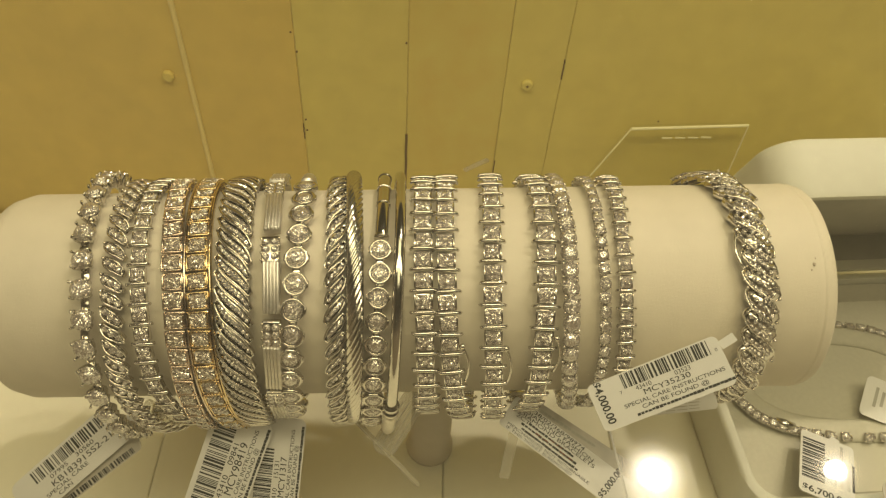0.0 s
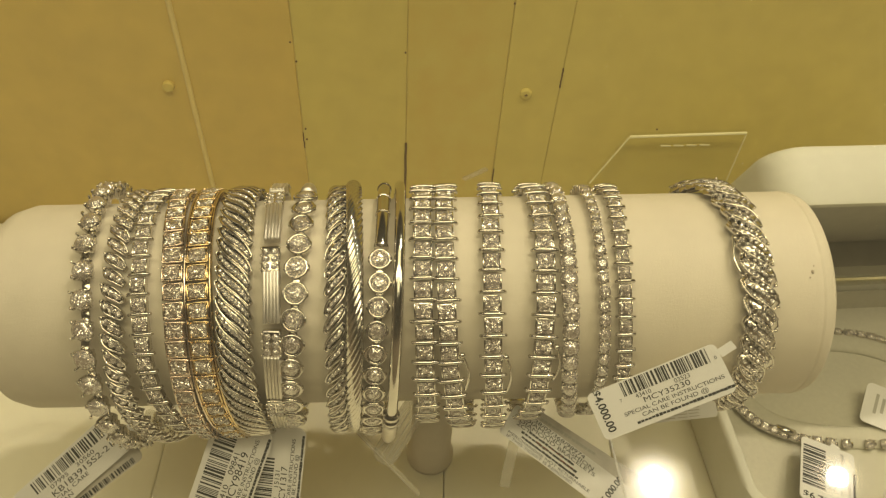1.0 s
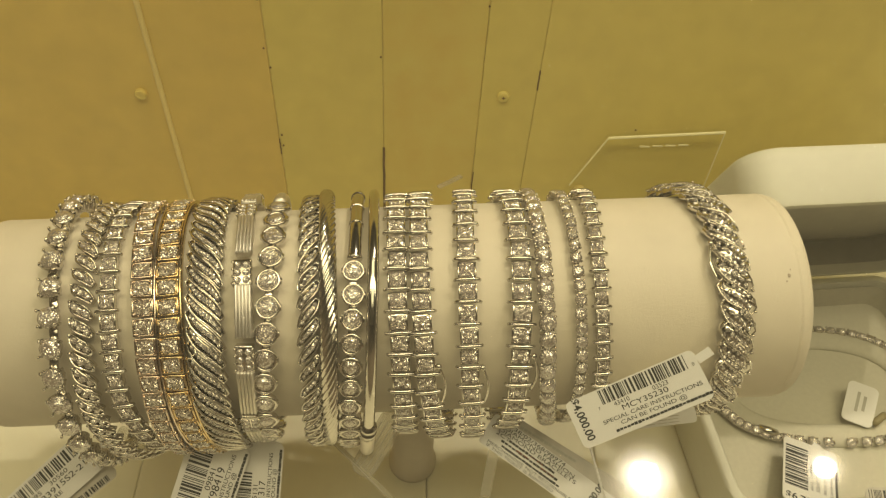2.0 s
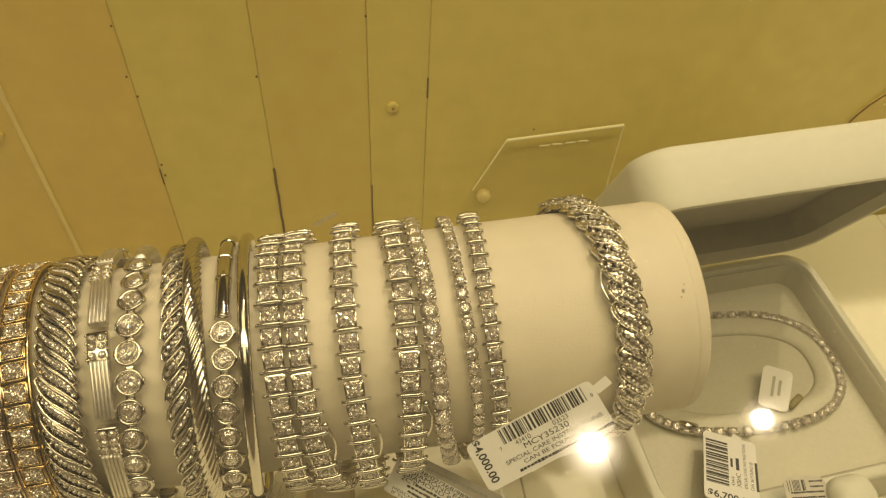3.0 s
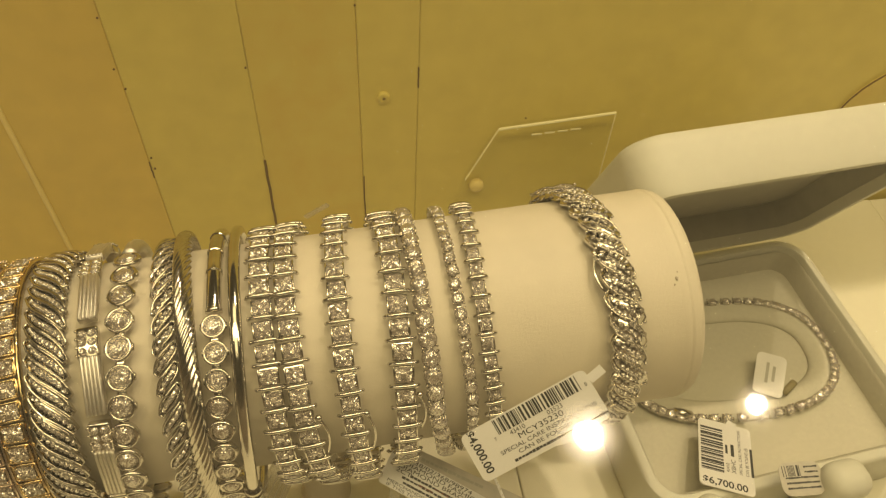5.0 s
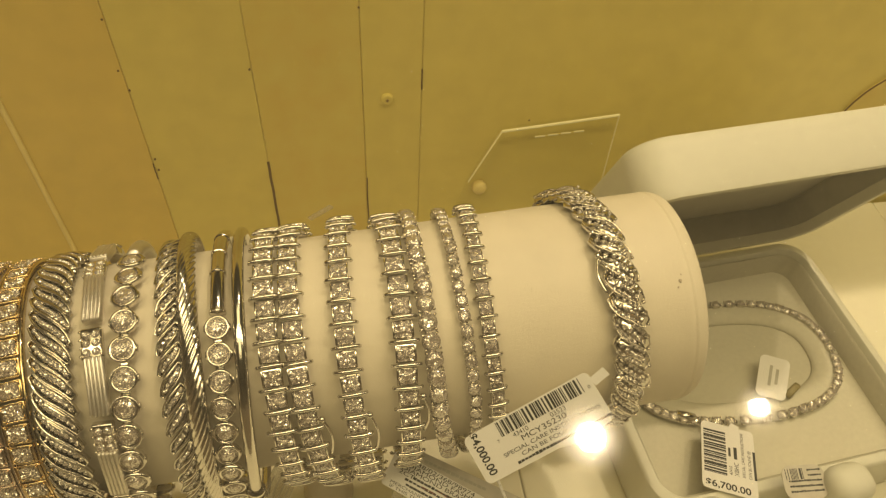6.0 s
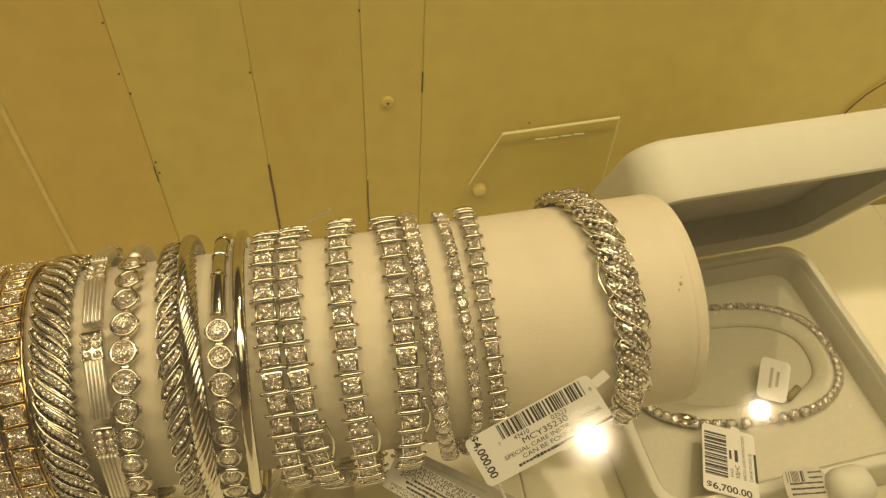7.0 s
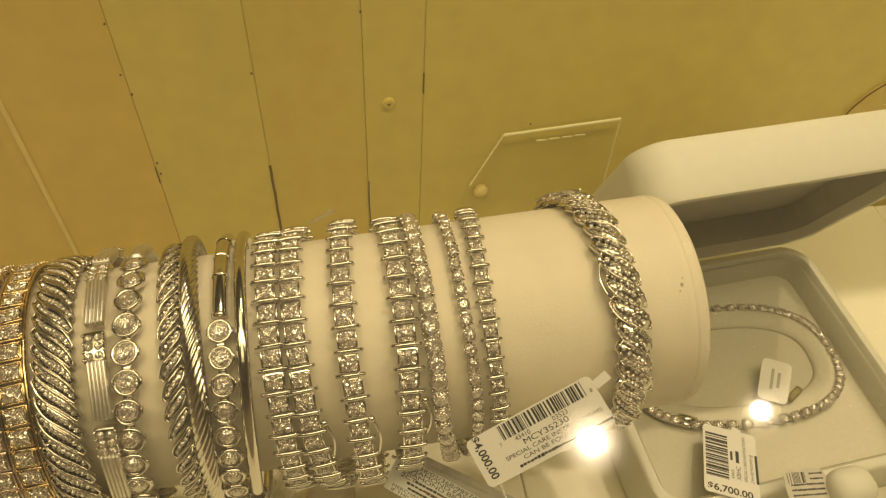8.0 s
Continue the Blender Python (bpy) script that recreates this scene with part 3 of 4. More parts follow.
for side in (-0.0030, 0.0030):
    bm = bmesh.new()
    tube(bm, lp.path(0, 357, 119, -0.0002, side), 0.00035, 0.0011, 8, True, ups=lp.outs(0, 357, 119))
    part("edge_rail", bm, GOLD if side > 0 else ROSE, b, "plain polished gold rail", True)
# wide slanting pave bracelet
lp = Loop(0.0325, -0.0448, -0.0027, 0.0025, 0.0022, 0.003, 0.002)
b = bracelet("wide_pave_bracelet", "wide white gold bracelet of slanting paved leaves with polished rims")
string_links(b, lp, around(lp, 0.0037), leaf_link(0.0079, -0.0098, 0.00130, SILVER, GEM_FINE, 9, 0.00125, False, 1, 0.00025), jig=0.8)
# fluted bar bangle
lp = Loop(0.0320, -0.0360, -0.0025, 0.0031, 0.0028)
b = bracelet("fluted_bangle", "white gold bangle of fluted bars between stone-set blocks")
flute, cube, six = fluted_parts()
n = 10
string_links(b, lp, n, (flute, []), start=88.5, jig=0.4, name="fluted_bar")
string_links(b, lp, n, (cube, six), start=108.5, jig=0.4, name="block")
# bezel bangle
lp = Loop(0.0320, -0.0304, -0.0005, 0.0045, 0.0026)
b = bracelet("bezel_bangle", "white gold bangle of round bezel-set stones with plain tube ends")
string_links(b, lp, 18, bezel_link(0.0059, 0.0062, SILVER, GEM), start=68, span=198, jig=1)
bm = bmesh.new()
tube(bm, lp.path(-94, 63, 60), 0.0018, seg=14, ups=lp.outs(-94, 63, 60))
part("tube_arm", bm, SATIN, b, "plain polished tube", True)
# braided pave bangle
lp = Loop(0.0323, -0.0201, -0.0016, 0.0027, 0.0018, 0.001, 0.002)
b = bracelet("braided_bangle", "white gold bangle of steep braided leaves paved with tiny stones")
string_links(b, lp, around(lp, 0.0044), leaf_link(0.0044, 0.0066, 0.00118, SILVER, GEM_FINE, 5, 0.0012, False, 1, 0.00026), jig=2)
# rope bangle
lp = Loop(0.0320, -0.0163, -0.0022, 0.0035, 0.0028, 0.0, 0.002)
b = bracelet("rope_bangle", "twisted white gold rope bangle")
bm = bmesh.new()
tube(bm, lp.path(0, 359.4, 599), 0.0019, seg=60, closed=True, ups=lp.outs(0, 359.4, 599), lobes=10, twist=-2 * math.pi * 9 / 600, depth=0.14)
part("rope", bm, SILVER, b, smooth=True)
# bezel bangle with polished tube shoulders
lp = Loop(0.0325, -0.0090, 0.0001, 0.0031, 0.0028, -0.001, 0.003)
b = bracelet("bezel_bangle", "white gold bangle with a row of round stones between polished tubes")
string_links(b, lp, 15, bezel_link(0.0054, 0.0054, SILVER, GEM), start=109, span=150, jig=1)
for a0, a1, q in ((-100, 60, 0.0014), (58, 103, 0.0017)):
    bm = bmesh.new()
    tube(bm, lp.path(a0, a1, 60), q, seg=14, ups=lp.outs(a0, a1, 60))
    part("tube_arm", bm, SILVER, b, "plain polished tube", True)
for a0 in (58, 72, 84, 102):
    bm = bmesh.new()
    tube(bm, lp.path(a0, a0 + 1.2, 3), 0.0019, seg=14, ups=lp.outs(a0, a0 + 1.2, 3))
    part("collar", bm, SILVER, b, "raised polished collar", True)
# plain hinged bangle
lp = Loop(0.0325, -0.0047, -0.0003, 0.0032, 0.003, -0.001, 0.006)
b = bracelet("plain_bangle", "plain polished hinged white gold bangle")
bm = bmesh.new()
tube(bm, lp.path(-130, 184, 150), 0.0014, 0.0014, 18, ups=lp.outs(-130, 184, 150))
part("band", bm, SILVER, b, smooth=True)
bm = bmesh.new()
tube(bm, lp.path(190, 222, 14), 0.0018, seg=18, ups=lp.outs(190, 222, 14))
part("clasp_barrel", bm, SATIN, b, "satin clasp barrel", True)
for a0 in (183, 187):
    bm = bmesh.new()
    tube(bm, lp.path(a0, a0 + 2.0, 3), 0.0021, seg=16, ups=lp.outs(a0, a0 + 2.0, 3))
    part("collar", bm, SILVER, b, "raised collar", True)


def square_tennis(loop, w, p, label, start=0.0, catch=False):
    ob = bracelet("tennis_bracelet", label)
    string_links(ob, loop, around(loop, p), bar_link(w, p, SILVER, GEM), start=start)
    if catch:
        bm = bmesh.new()
        pts = [loop.at(d, 0.0006) + Vector((w * 0.5 + 0.0012 * math.sin((d - 150) / 18 * math.pi), 0, 0)) for d in range(150, 169, 2)]
        tube(bm, pts, 0.00035, seg=6)
        bmesh.ops.create_icosphere(bm, subdivisions=2, radius=0.0008, matrix=Matrix.Translation(pts[0]))
        part("safety_catch", bm, SILVER, ob, "thin wire safety catch", True)


square_tennis(Loop(0.0313, 0.0038, -0.0003, 0.0001, 0.0018), 0.0061, 0.0050, "white gold tennis bracelet of square stones and polished cross bars", 2)
square_tennis(Loop(0.0320, 0.0109, 0.0001, -0.0015, 0.0018, 0.003, 0.001), 0.0061, 0.0050, "white gold tennis bracelet of square stones with its catch showing", 5, True)
square_tennis(Loop(0.0327, 0.0221, 0.0011, -0.0012, 0.0018), 0.0060, 0.0051, "white gold tennis bracelet of square stones hanging a little apart", 1, True)
square_tennis(Loop(0.0305, 0.0315, -0.0001, 0.0021, 0.0018, 0.0, 0.002), 0.0063, 0.0052, "white gold tennis bracelet of larger square stones, long cross bars", 4, True)
square_tennis(Loop(0.0295, 0.0542, 0.0010, -0.0016, 0.0016), 0.0043, 0.0042, "small white gold tennis bracelet of square stones", 3)
for lp, d, p in ((Loop(0.0300, 0.0389, -0.0003, 0.0001, 0.0018, 0.004, 0.002), 0.0047, 0.0042), (Loop(0.0293, 0.0477, -0.0001, -0.0006, 0.0016, -0.003, 0.003), 0.0033, 0.0034)):
    b = bracelet("tennis_bracelet", "white gold tennis bracelet of round claw-set stones")
    string_links(b, lp, around(lp, p), prong_link(d, p, SILVER, GEM, 4, 0.0014), lift=0.0003, jig=5)
# leaf-link bracelet near the free end
lp = Loop(0.0300, 0.0804, -0.0029, 0.0028, 0.0018)
b = bracelet("leaf_link_bracelet", "white gold bracelet of tilted leaf-shaped links paved with small stones")
string_links(b, lp, around(lp, 0.0050), leaf_link(0.0066, -0.0080, 0.0022, SILVER, GEM_FINE, 6, 0.00125, True, 3, 0.00020), start=4, jig=7, lift=0.0008, roll=12)
bm = bmesh.new()
pts = [lp.at(d, 0.0006) + Vector((-0.0040 - 0.0011 * math.sin((d - 103) / 17 * math.pi), 0, 0)) for d in range(102, 122, 2)]
tube(bm, pts, 0.00038, seg=6)
bmesh.ops.create_icosphere(bm, subdivisions=2, radius=0.0008, matrix=Matrix.Translation(pts[0]))
part("safety_catch", bm, SILVER, b, "thin wire safety catch", True)

# ---- open bracelet box ----
BOX = pose(0.1625, 0.1495, 0, 0, 0, 5.0)
W, D, H = 0.1070, 0.0965, 0.0250
jb = thing("bracelet_box", BOX, "open square white leatherette bracelet box with a grey lined lid", "jewelry box")
outer = rounded_rect(W, D, 0.012, 8)
inner = rounded_rect(W - 0.0080, D - 0.0080, 0.009, 8)
inner2 = rounded_rect(W - 0.0110, D - 0.0110, 0.007, 8)


def ring_at(bm, pts, z):
    return [bm.verts.new((x, y, z)) for x, y in pts]


def inset(pts, k):
    return [(x * k, y * k) for x, y in pts]


bm = bmesh.new()
rings = [ring_at(bm, inset(outer, 0.985), 0.0), ring_at(bm, outer, 0.002), ring_at(bm, outer, H - 0.0022), ring_at(bm, inset(outer, 0.992), H - 0.0006), ring_at(bm, inset(outer, 0.975), H),
         ring_at(bm, inset(inner, 1.01), H), ring_at(bm, inner, H - 0.0008), ring_at(bm, inner, 0.004)]
grid_faces(bm, rings)
bm.faces.new(rings[0][::-1])
bm.faces.new(rings[-1])
part("tray", bm, BOXWHITE, jb, smooth="folds")
bm = bmesh.new()
rings = [ring_at(bm, inner, 0.0045), ring_at(bm, inner, H - 0.0032), ring_at(bm, inset(inner, 0.985), H - 0.0024), ring_at(bm, inner2, H - 0.0035), ring_at(bm, inset(inner2, 0.985), 0.0125), ring_at(bm, inset(inner2, 0.9), 0.0118)]
grid_faces(bm, rings)
bm.faces.new(rings[-1])
part("velvet_tray", bm, VELVET, jb, "cream velvet inset", "folds")
bm = bmesh.new()
ring_path = []
for k in range(72):
    ca, sa = math.cos(2 * math.pi * k / 72), math.sin(2 * math.pi * k / 72)
    p = BOX.inverted() @ Vector((0.1640 + 0.0378 * math.copysign(abs(ca) ** 0.80, ca), 0.1550 + 0.0215 * math.copysign(abs(sa) ** 0.80, sa), 0.0122))
    ring_path.append(p)
tube(bm, ring_path, 0.0046, 0.0024, 16, True, ups=[(0, 0, 1)] * 72)
part("velvet_ring", bm, VELVET, jb, "padded velvet ring under a bracelet", True)
# the lid, tilted up over the rear edge
LD, LT = 0.0872, 0.0195
lid_o = rounded_rect(W, LD, 0.011, 8, (0, -LD / 2))
lid_i = rounded_rect(W - 0.0070, LD - 0.0070, 0.010, 8, (0, -LD / 2))


def about(pts, k):
    return [(x * k, (y + LD / 2) * k - LD / 2) for x, y in pts]


# closed lid lies along -y with its top up; turned up it faces the front
lid_m = Matrix.Translation((0, D / 2 - 0.001, H + 0.0015)) @ Matrix.Rotation(radians(-67), 4, "X")
bm = bmesh.new()
rings = [ring_at(bm, about(lid_i, 0.99), LT - 0.004), ring_at(bm, lid_i, 0.0008), ring_at(bm, about(lid_i, 1.008), 0.0), ring_at(bm, about(lid_o, 0.985), 0.0), ring_at(bm, lid_o, 0.0016), ring_at(bm, lid_o, LT - 0.004),
         ring_at(bm, about(lid_o, 0.99), LT - 0.0012), ring_at(bm, about(lid_o, 0.965), LT)]
grid_faces(bm, rings)
bm.faces.new(rings[-1])
lid = part("lid", bm, BOXWHITE, jb, "white lid standing open", "folds")
lid.matrix_basis = lid_m
bm = bmesh.new()
slab(bm, about(lid_i, 0.985), LT - 0.0048, LT - 0.0042)
ln = part("lining", bm, LINING, lid, "grey satin lining")
bm = bmesh.new()
rings = [ring_at(bm, about(lid_i, 0.998), LT - 0.005), ring_at(bm, about(lid_i, 0.998), 0.004), ring_at(bm, about(lid_i, 0.985), 0.004), ring_at(bm, about(lid_i, 0.985), LT - 0.005)]
grid_faces(bm, rings, closed_v=True)
part("lining_wall", bm, LINING, lid, "grey lining edge")

# bracelet lying in the box
bx = thing("boxed_bracelet", pose(0, 0, 0), "white gold round-stone tennis bracelet laid round the pillow of a box", "bracelet", "bracelets")
pm, ps = prong_link(0.0041, 0.0040, SILVER, GEM, 4, 0.0018)
n = 58
for k in range(n):
    a = 2 * math.pi * k / n
    ca, sa = math.cos(a), math.sin(a)
    x, y = 0.1640 + 0.0420 * math.copysign(abs(ca) ** 0.78, ca), 0.1550 + 0.0252 * math.copysign(abs(sa) ** 0.78, sa)
    t = math.atan2(0.0252 * ca, -0.0420 * sa)
    ln = part("link", pm, None, bx)
    ln.matrix_basis = Matrix.Translation((x, y, 0.0145 + random.uniform(-0.0002, 0.0002))) @ Matrix.Rotation(t - math.pi / 2 + random.uniform(-0.1, 0.1), 4, "Z") @ Matrix.Rotation(radians(random.uniform(10, 40)), 4, "Y")
    for me, m in ps:
        st = part("stone", me, None, ln)
        st.matrix_basis = m
bm = bmesh.new()
tube(bm, [(0.1350, 0.1352, 0.0150), (0.1380, 0.1340, 0.0153), (0.1410, 0.1328, 0.0150)], 0.0017, seg=12)
part("clasp", bm, SILVER, bx, "fluted barrel clasp", True)

tab = thing("ribbon_tab", pose(0.1812, 0.1380, 0.0165, 0, 0, 32), "small folded olive brown ribbon tab beside a bracelet in a box", "ribbon")
bm = bmesh.new()
tube(bm, [(-0.0036, 0, -0.0004), (-0.0015, 0, 0.0006), (0.0015, 0, 0.0008), (0.0036, 0, 0.0002)], 0.0013, 0.0007, 10, ups=[(0, 0, 1)] * 4)
part("fold", bm, material("olive_ribbon", (0.24, 0.20, 0.09), 0.6, var=0.1, scale=800), tab, smooth=True)

# ---- tags ----


def tag_frame(o, u, v):
    """A tag's own plane: o its lower left corner, u along its length, v across it."""
    o, u, v = Vector(o), Vector(u).normalized(), Vector(v)
    v = (v - u * v.dot(u)).normalized()
    return Matrix.Translation(o) @ Matrix((u, v, u.cross(v))).transposed().to_4x4()


def tag(m, w, h, label, paper=None, name="price_tag", r=0.0016, neck=None):
    t = thing(name, m, label, "price tag", "price tags")
    bm = bmesh.new()
    slab(bm, rounded_rect(w, h, r, 5, (w / 2, h / 2)), -0.0003, 0.0)
    part("card", bm, paper or PAPER, t)
    if neck:
        bm = bmesh.new()
        x0, y0, x1, y1, ww = neck
        d = Vector((x1 - x0, y1 - y0)).normalized() * ww / 2
        slab(bm, [(x0 + d.y, y0 - d.x), (x1 + d.y, y1 - d.x), (x1 - d.y, y1 + d.x), (x0 - d.y, y0 + d.x)], -0.00035, -0.00005)
        part("tail", bm, PAPER, t, "narrow white tail that loops round the bracelet")
    return t


def barcode(t, x, y, w, h, seed=1, n=34):
    rnd = random.Random(seed)
    bm = bmesh.new()
    widths = [rnd.choice((1, 1, 2, 3)) for _ in range(2 * n)]
    unit = w / sum(widths)
    for k, q in enumerate(widths):
        if k % 2 == 0:
            box(bm, (x + q * unit / 2, y + h / 2, 0.00003), (q * unit, h, 0.00004))
        x += q * unit
    part("barcode", bm, INK, t, "black barcode stripes")


def line(t, text, x, y, size, mat=None, turn=0.0, thick=0.0, label="", align="LEFT", wide=1.0):
    writing("print", text, size, mat or INK, t, Matrix.Translation((x, y, 0.00005)) @ Matrix.Rotation(radians(turn), 4, "Z") @ Matrix.Diagonal((wide, 1, 1, 1)), label, align, thick)


def bars(t, x, y, w, h, mat=None, gaps=3, seed=0):
    """Small bars for print that is too fine to read."""
    rnd = random.Random(seed + 7)
    bm = bmesh.new()
    left = x
    for k in range(gaps):
        q = w / gaps * rnd.uniform(0.78, 0.97)
        box(bm, (left + q / 2, y + h * rnd.uniform(0.40, 0.5), 0.00003), (q, h * rnd.uniform(0.55, 0.85), 0.00004))
        left += w / gaps
    part("print_bar", bm, mat or INK, t)


def care_lines(t, x, y, s, step):
    line(t, "SPECIAL CARE INSTRUCTIONS", x, y, s * 0.8, wide=1.28)
    line(t, "CAN BE FOUND @", x + s * 2.2, y - step, s * 0.8, wide=1.35)
    bars(t, x + s * 1.2, y - 2 * step + s * 0.05, s * 13.5, s * 0.5, gaps=26)


# four thousand tag, hung from the leaf-link bracelet
t = tag(tag_frame((0.0488, 0.0881, 0.0922), (0.0271, 0.0035, 0.0191), (-0.0040, 0.0075, 0.0036)) @ Matrix.Diagonal((0.955, 0.88, 1, 1)), 0.0350, 0.0136,
        "white card price tag with black barcode hung from a bracelet", neck=(0.0350, 0.0105, 0.0390, 0.0113, 0.0024))
barcode(t, 0.0092, 0.0092, 0.0232, 0.0040, 3)
line(t, "7", 0.0076, 0.0082, 0.0013)
line(t, "43410", 0.0118, 0.0077, 0.0017)
line(t, "03523", 0.0222, 0.0077, 0.0017)
line(t, "0", 0.0334, 0.0095, 0.0013)
line(t, "MCY35230", 0.0132, 0.0059, 0.0021, wide=1.3)
care_lines(t, 0.0072, 0.0042, 0.0019, 0.0016)
line(t, "$4,000.00", 0.0018, 0.0136, 0.0030, turn=-90, thick=0.00006)

# tags below the bangles
t = tag(tag_frame((-0.1029, 0.0816, 0.0446), (0.0292, 0.0152, 0.0230), (-0.0120, 0.0100, 0.0069)) @ Matrix.Diagonal((1, 0.76, 1, 1)), 0.0400, 0.0152,
        "white card price tag with barcode, hung below a tennis bracelet", neck=(0.039, 0.0060, 0.046, 0.0050, 0.0034), r=0.0030)
barcode(t, 0.0080, 0.0096, 0.0290, 0.0046, 5)
line(t, "07995    30560", 0.0125, 0.0076, 0.0021, wide=1.35)
line(t, "KB183915S2-21", 0.0115, 0.0048, 0.0030, wide=1.25)
line(t, "SPECIAL CARE", 0.0080, 0.0029, 0.0020, wide=1.3)
line(t, "CAN", 0.0115, 0.0010, 0.0020, wide=1.3)
# the fold's shade is painted as a grey card
t = tag(tag_frame((-0.1029, 0.0816, 0.0446), (0.0292, 0.0152, 0.0230), (-0.0120, 0.0100, 0.0069)) @ Matrix.Translation((0.0040, -0.0022, -0.0012)) @ Matrix.Rotation(radians(-3), 4, "Z"), 0.0355, 0.0065,
        "folded back of a card price tag, fold shade put into its grey", PAPER_DIM, r=0.0020)
barcode(t, 0.006, 0.0004, 0.0270, 0.0016, 8)
t = tag(tag_frame((-0.0475, 0.0772, 0.0435), (0.0116, 0.0214, 0.0275), (-0.0164, 0.0015, 0.0005)), 0.0367, 0.0165,
        "white card price tag with tall barcode below square-link bracelets", neck=(0.036, 0.011, 0.042, 0.011, 0.0032), r=0.0022)
barcode(t, 0.0075, 0.0092, 0.0265, 0.0058, 11)
line(t, "43410    09841", 0.0115, 0.0072, 0.0022, wide=1.3)
line(t, "MCY98419", 0.0130, 0.0049, 0.0030, wide=1.2)
care_lines(t, 0.0062, 0.0033, 0.0020, 0.0015)
t = tag(tag_frame((-0.0306, 0.0783, 0.0426), (0.0032, 0.0227, 0.0283), (-0.0145, 0.0010, 0.0001)), 0.0364, 0.0140,
        "white card price tag partly covered by its neighbour", neck=(0.035, 0.008, 0.041, 0.008, 0.0028), r=0.0022)
barcode(t, 0.0060, 0.0080, 0.0210, 0.0048, 14)
line(t, "43410    15131", 0.0095, 0.0063, 0.0018, wide=1.3)
line(t, "MCY1317", 0.0125, 0.0043, 0.0025, wide=1.2)
care_lines(t, 0.0080, 0.0028, 0.0018, 0.0013)
# film strips and a clear loop below the plain bangle
t = tag(tag_frame((-0.0154, 0.1006, 0.0738), (0.0187, -0.0144, -0.0105), (0.0007, 0.0022, -0.0021)), 0.0262, 0.0026, "narrow hazy film tag seen almost edge-on", FILM, r=0.0004)
bars(t, 0.0010, 0.0001, 0.0235, 0.0003, PAPER_DIM, 1)
bars(t, 0.0010, 0.0022, 0.0235, 0.0003, PAPER_DIM, 1)
t = tag(tag_frame((-0.0042, 0.0922, 0.0657), (0.0099, 0.0108, 0.0141), (-0.0024, 0.0017, 0.0014)), 0.0205, 0.0068, "clear plastic tag loop", FILM, "tag_loop", 0.0030)
for k in range(4):
    bars(t, 0.0020, 0.0010 + 0.0015 * k, 0.0155, 0.00025, PAPER_DIM, 2, k)
t = tag(tag_frame((0.0135, 0.1500, 0.1195), (0.0060, -0.002, 0.0062), (-0.001, 0.0, 0.002)), 0.0085, 0.0013, "clear plastic tag tail sticking up", FILM, "tag_loop", 0.0003)

# sale ticket with rows of print
t = tag(tag_frame((0.0246, 0.0990, 0.0757), (0.0353, -0.0200, -0.0145), (0.0044, 0.0054, 0.0023)), 0.0440, 0.0090,
        "white paper ticket with black rows of print and a red mark", name="sale_ticket", r=0.0010)
for k, (text, x) in enumerate((("738/02/368/98974", 0.0052), ("DIAMOND FASHION", 0.0042), ("DIAMOND BRACELETS", 0.0030), ("2CT", 0.0028))):
    line(t, text, x, 0.0078 - 0.00112 * k, 0.00142, wide=1.75)
bars(t, 0.0070, 0.00450, 0.0150, 0.0008, gaps=14, seed=4)
bars(t, 0.0052, 0.00338, 0.0185, 0.0008, gaps=16)
bars(t, 0.0060, 0.00226, 0.0190, 0.0008, gaps=17, seed=2)
line(t, "MERCHANDISE NOT RETURNABLE", 0.0020, 0.00125, 0.0011, wide=1.6)
line(t, "IF THIS TICKET IS REMOVED", 0.0022, 0.00025, 0.0011, wide=1.6)
line(t, "$5,000.00", 0.0345, 0.0004, 0.0026, turn=84, thick=0.00005, wide=0.9)
for k in range(3):
    bars(t, 0.010 + 0.004 * k, 0.0036 + 0.0009 * (k % 2), 0.0045, 0.0006, RED, 2, k)
t = tag(tag_frame((0.0312, 0.1022, 0.0749), (0.0270, -0.0136, -0.0093), (0.0033, 0.0037, 0.0007)), 0.0370, 0.0058, "grey film ticket behind the white one", PAPER_DIM, r=0.001)
bars(t, 0.004, 0.0034, 0.018, 0.0011, LINING, gaps=14)
t = tag(tag_frame((0.0277, 0.0977, 0.0734), (-0.0020, -0.0081, -0.0099), (0.0026, -0.0003, -0.0002)), 0.0135, 0.0028, "thin grey film strip hanging down", FILM, "tag_loop", 0.0004)
t = tag(tag_frame((0.0516, 0.0960, 0.0851), (0.0060, -0.0117, -0.0140), (0.0015, 0.0016, -0.0025)), 0.0240, 0.0013, "thin card edge with tick marks below a price tag", PAPER, "tag_edge", 0.0003)
for k in range(9):
    bars(t, 0.0045 + 0.0018 * k, 0.0003, 0.0005, 0.0008, PAPER_DIM, 1)
t = tag(tag_frame((0.0429, 0.1115, 0.0652), (0.0100, -0.0039, 0.0052), (0.0010, 0.0032, 0.0001)), 0.0120, 0.0036, "grey satin tail of a price tag", PAPER_DIM, "tag_tail", 0.0016)

# tags in the box
t = tag(tag_frame((0.1292, 0.1041, 0.0266), (0.0164, -0.0073, 0.0), (0.0151, 0.0271, -0.0068)), 0.0180, 0.0285,
        "white card price tag with barcode lying in a box", neck=(0.010, 0.0255, 0.012, 0.030, 0.003))
line(t, "$6,700.00", 0.0010, 0.0012, 0.0037, thick=0.00007)
bm = bmesh.new()
rnd = random.Random(21)
y = 0.0068
while y < 0.0250:
    q = rnd.choice((0.0002, 0.0004, 0.0007))
    box(bm, (0.0045, y, 0.00003), (0.0075, q, 0.00004))
    y += q + rnd.choice((0.0002, 0.0004))
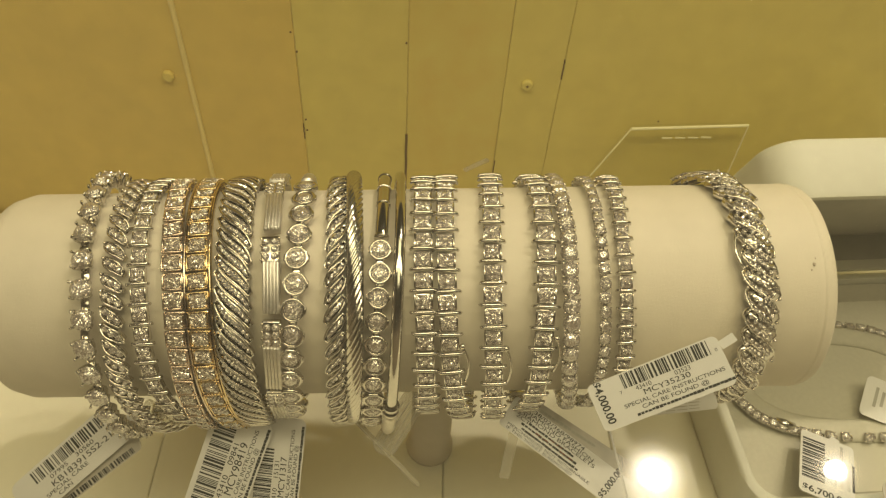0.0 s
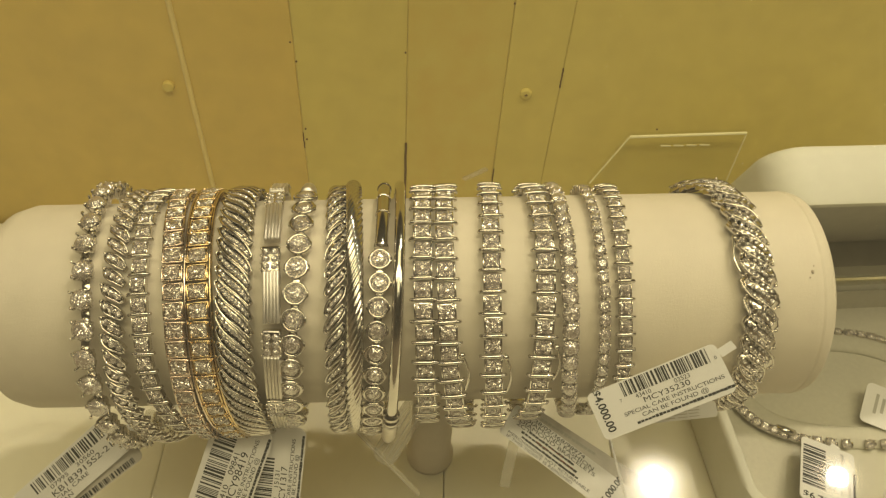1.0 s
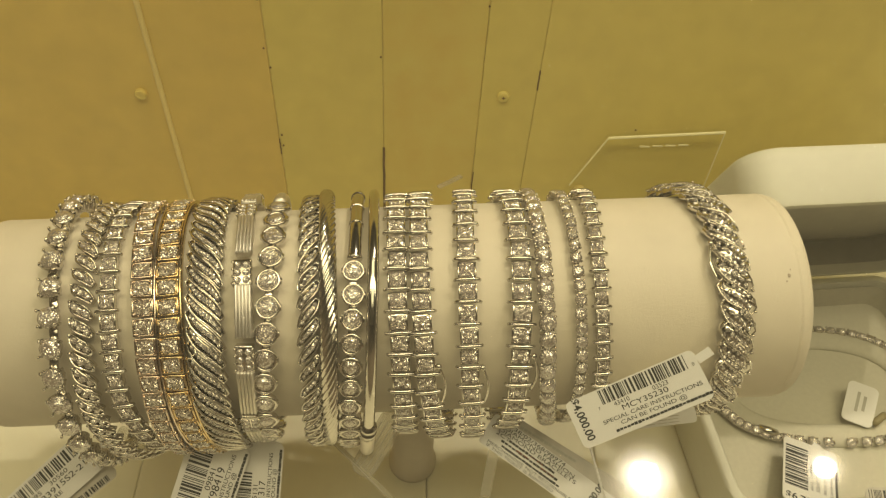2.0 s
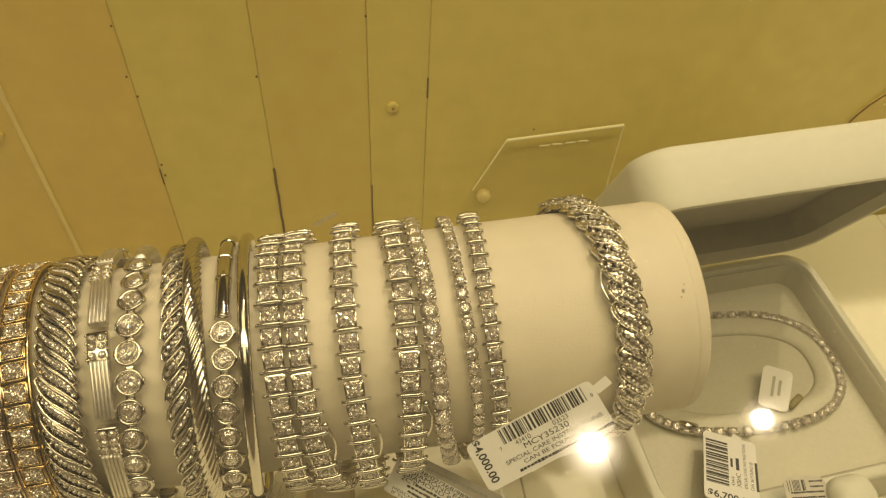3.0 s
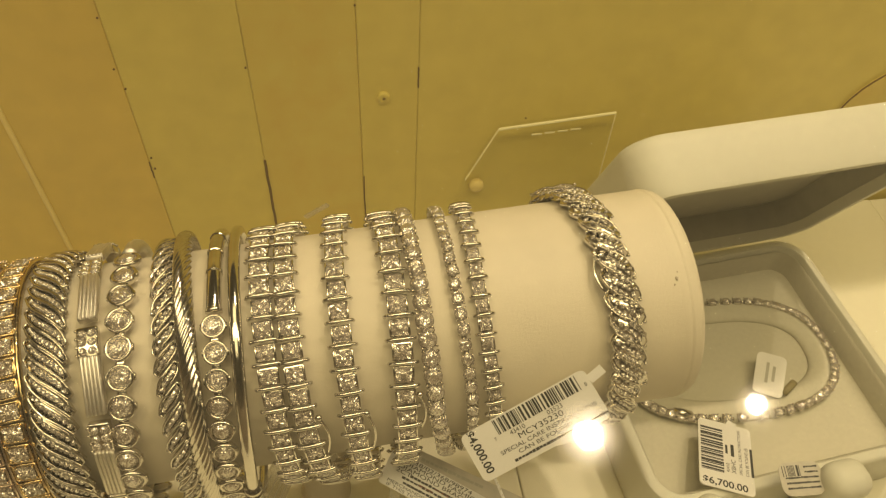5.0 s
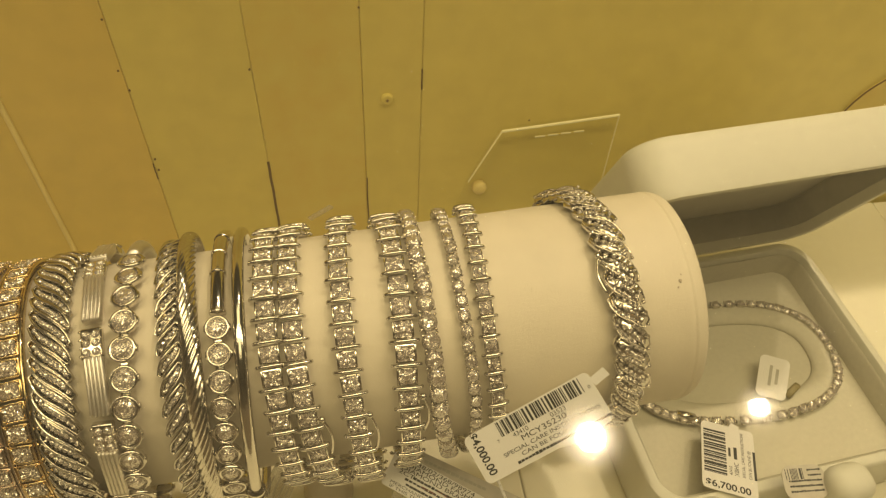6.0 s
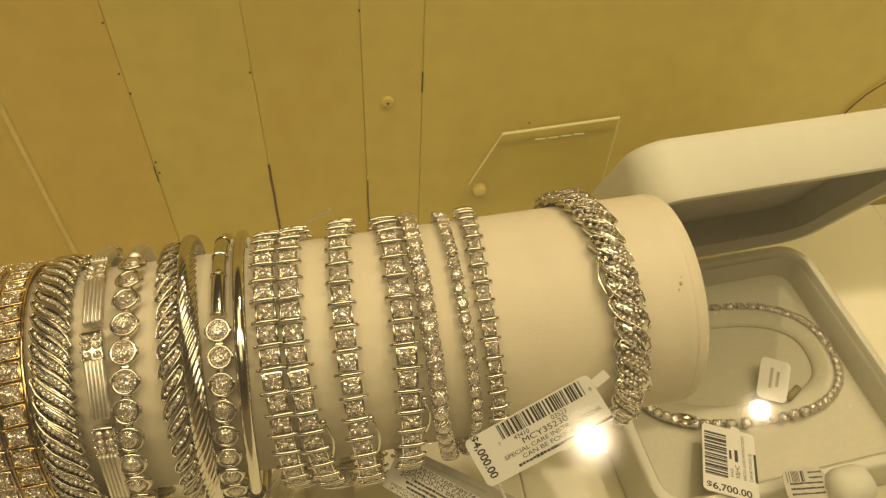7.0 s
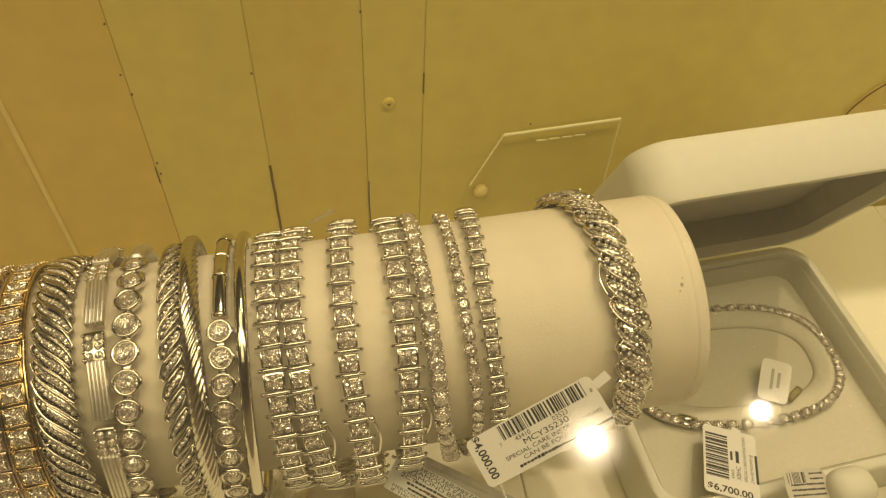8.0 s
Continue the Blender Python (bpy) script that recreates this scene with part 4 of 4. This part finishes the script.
part("barcode", bm, INK, t, "black barcode stripes")
for k, (text, s) in enumerate((("43410", 0.0015), ("XBHC", 0.0021), ("SPECIAL CARE INSTRUCTIONS", 0.0014), ("CAN BE FOUND @", 0.0014))):
    line(t, text, 0.0101 + 0.0021 * k, 0.0075, s, turn=90)
bars(t, 0.0172, 0.0070, 0.0010, 0.0160, gaps=1)
bars(t, 0.0090, 0.0150, 0.0009, 0.0050, gaps=1)
bars(t, 0.0108, 0.0142, 0.0013, 0.0068, gaps=1)
t = tag(tag_frame((0.1670, 0.1390, 0.0160), (0.0112, -0.0055, 0.0), (0.003, 0.0159, 0.0046)), 0.0110, 0.0160, "small white card label standing in a box", name="lab_label", r=0.0020)
for k in range(2):
    bm = bmesh.new()
    box(bm, (0.0044 + 0.0024 * k, 0.0085, 0.00003), (0.0011, 0.0080 - 0.002 * k, 0.00004))
    part("print_bar", bm, LINING, t)

# ring cushions in front of the box
for x, y, w, tall in ((0.1275, 0.0925, 0.0105, 0.036), (0.1722, 0.0955, 0.0150, 0.0405)):
    rc = thing("ring_cushion", pose(x, y, 0, 0, 0, 5), "rounded cream leatherette ring cushion standing on the case floor", "ring display", "ring cushions")
    bm = bmesh.new()
    box(bm, (0, 0, tall / 2), (w, 0.0125, tall), 0.0052, seg=6)
    part("cushion", bm, BOXWHITE, rc, smooth=True)
t = tag(tag_frame((0.1512, 0.0935, 0.0335), (0.0145, -0.0010, 0.0), (0.0020, 0.0105, 0.0028)), 0.0140, 0.0104, "folded white tag with black print beside a ring cushion", PAPER_DIM, r=0.003)
barcode(t, 0.0012, 0.0060, 0.0060, 0.0034, 31, 10)
for k in range(5):
    bars(t, 0.0085 if k < 2 else 0.0018, 0.0084 - 0.0016 * k, 0.0045 if k < 2 else 0.0110, 0.0008, gaps=13 if k > 1 else 6, seed=k)

# clear strap round the lower links, and a folded flap below the four thousand tag
t = tag(tag_frame((-0.0706, 0.1000, 0.0760), (0.0106, -0.0011, -0.006), (0.001, 0.0025, 0.0035)), 0.0135, 0.0036, "clear plastic strap of a price tag round hanging links", PLASTIC, "tag_loop", 0.0012)
t = tag(tag_frame((0.0600, 0.0985, 0.0815), (0.0185, -0.0020, 0.0090), (-0.0027, 0.0040, 0.0025)), 0.0215, 0.0042, "pale folded tag flap with faint grey print", PAPER, "tag_flap", 0.0010)
for k in range(4):
    bars(t, 0.0025, 0.0006 + 0.0008 * k, 0.0150, 0.0003, PAPER_DIM, 5, k)
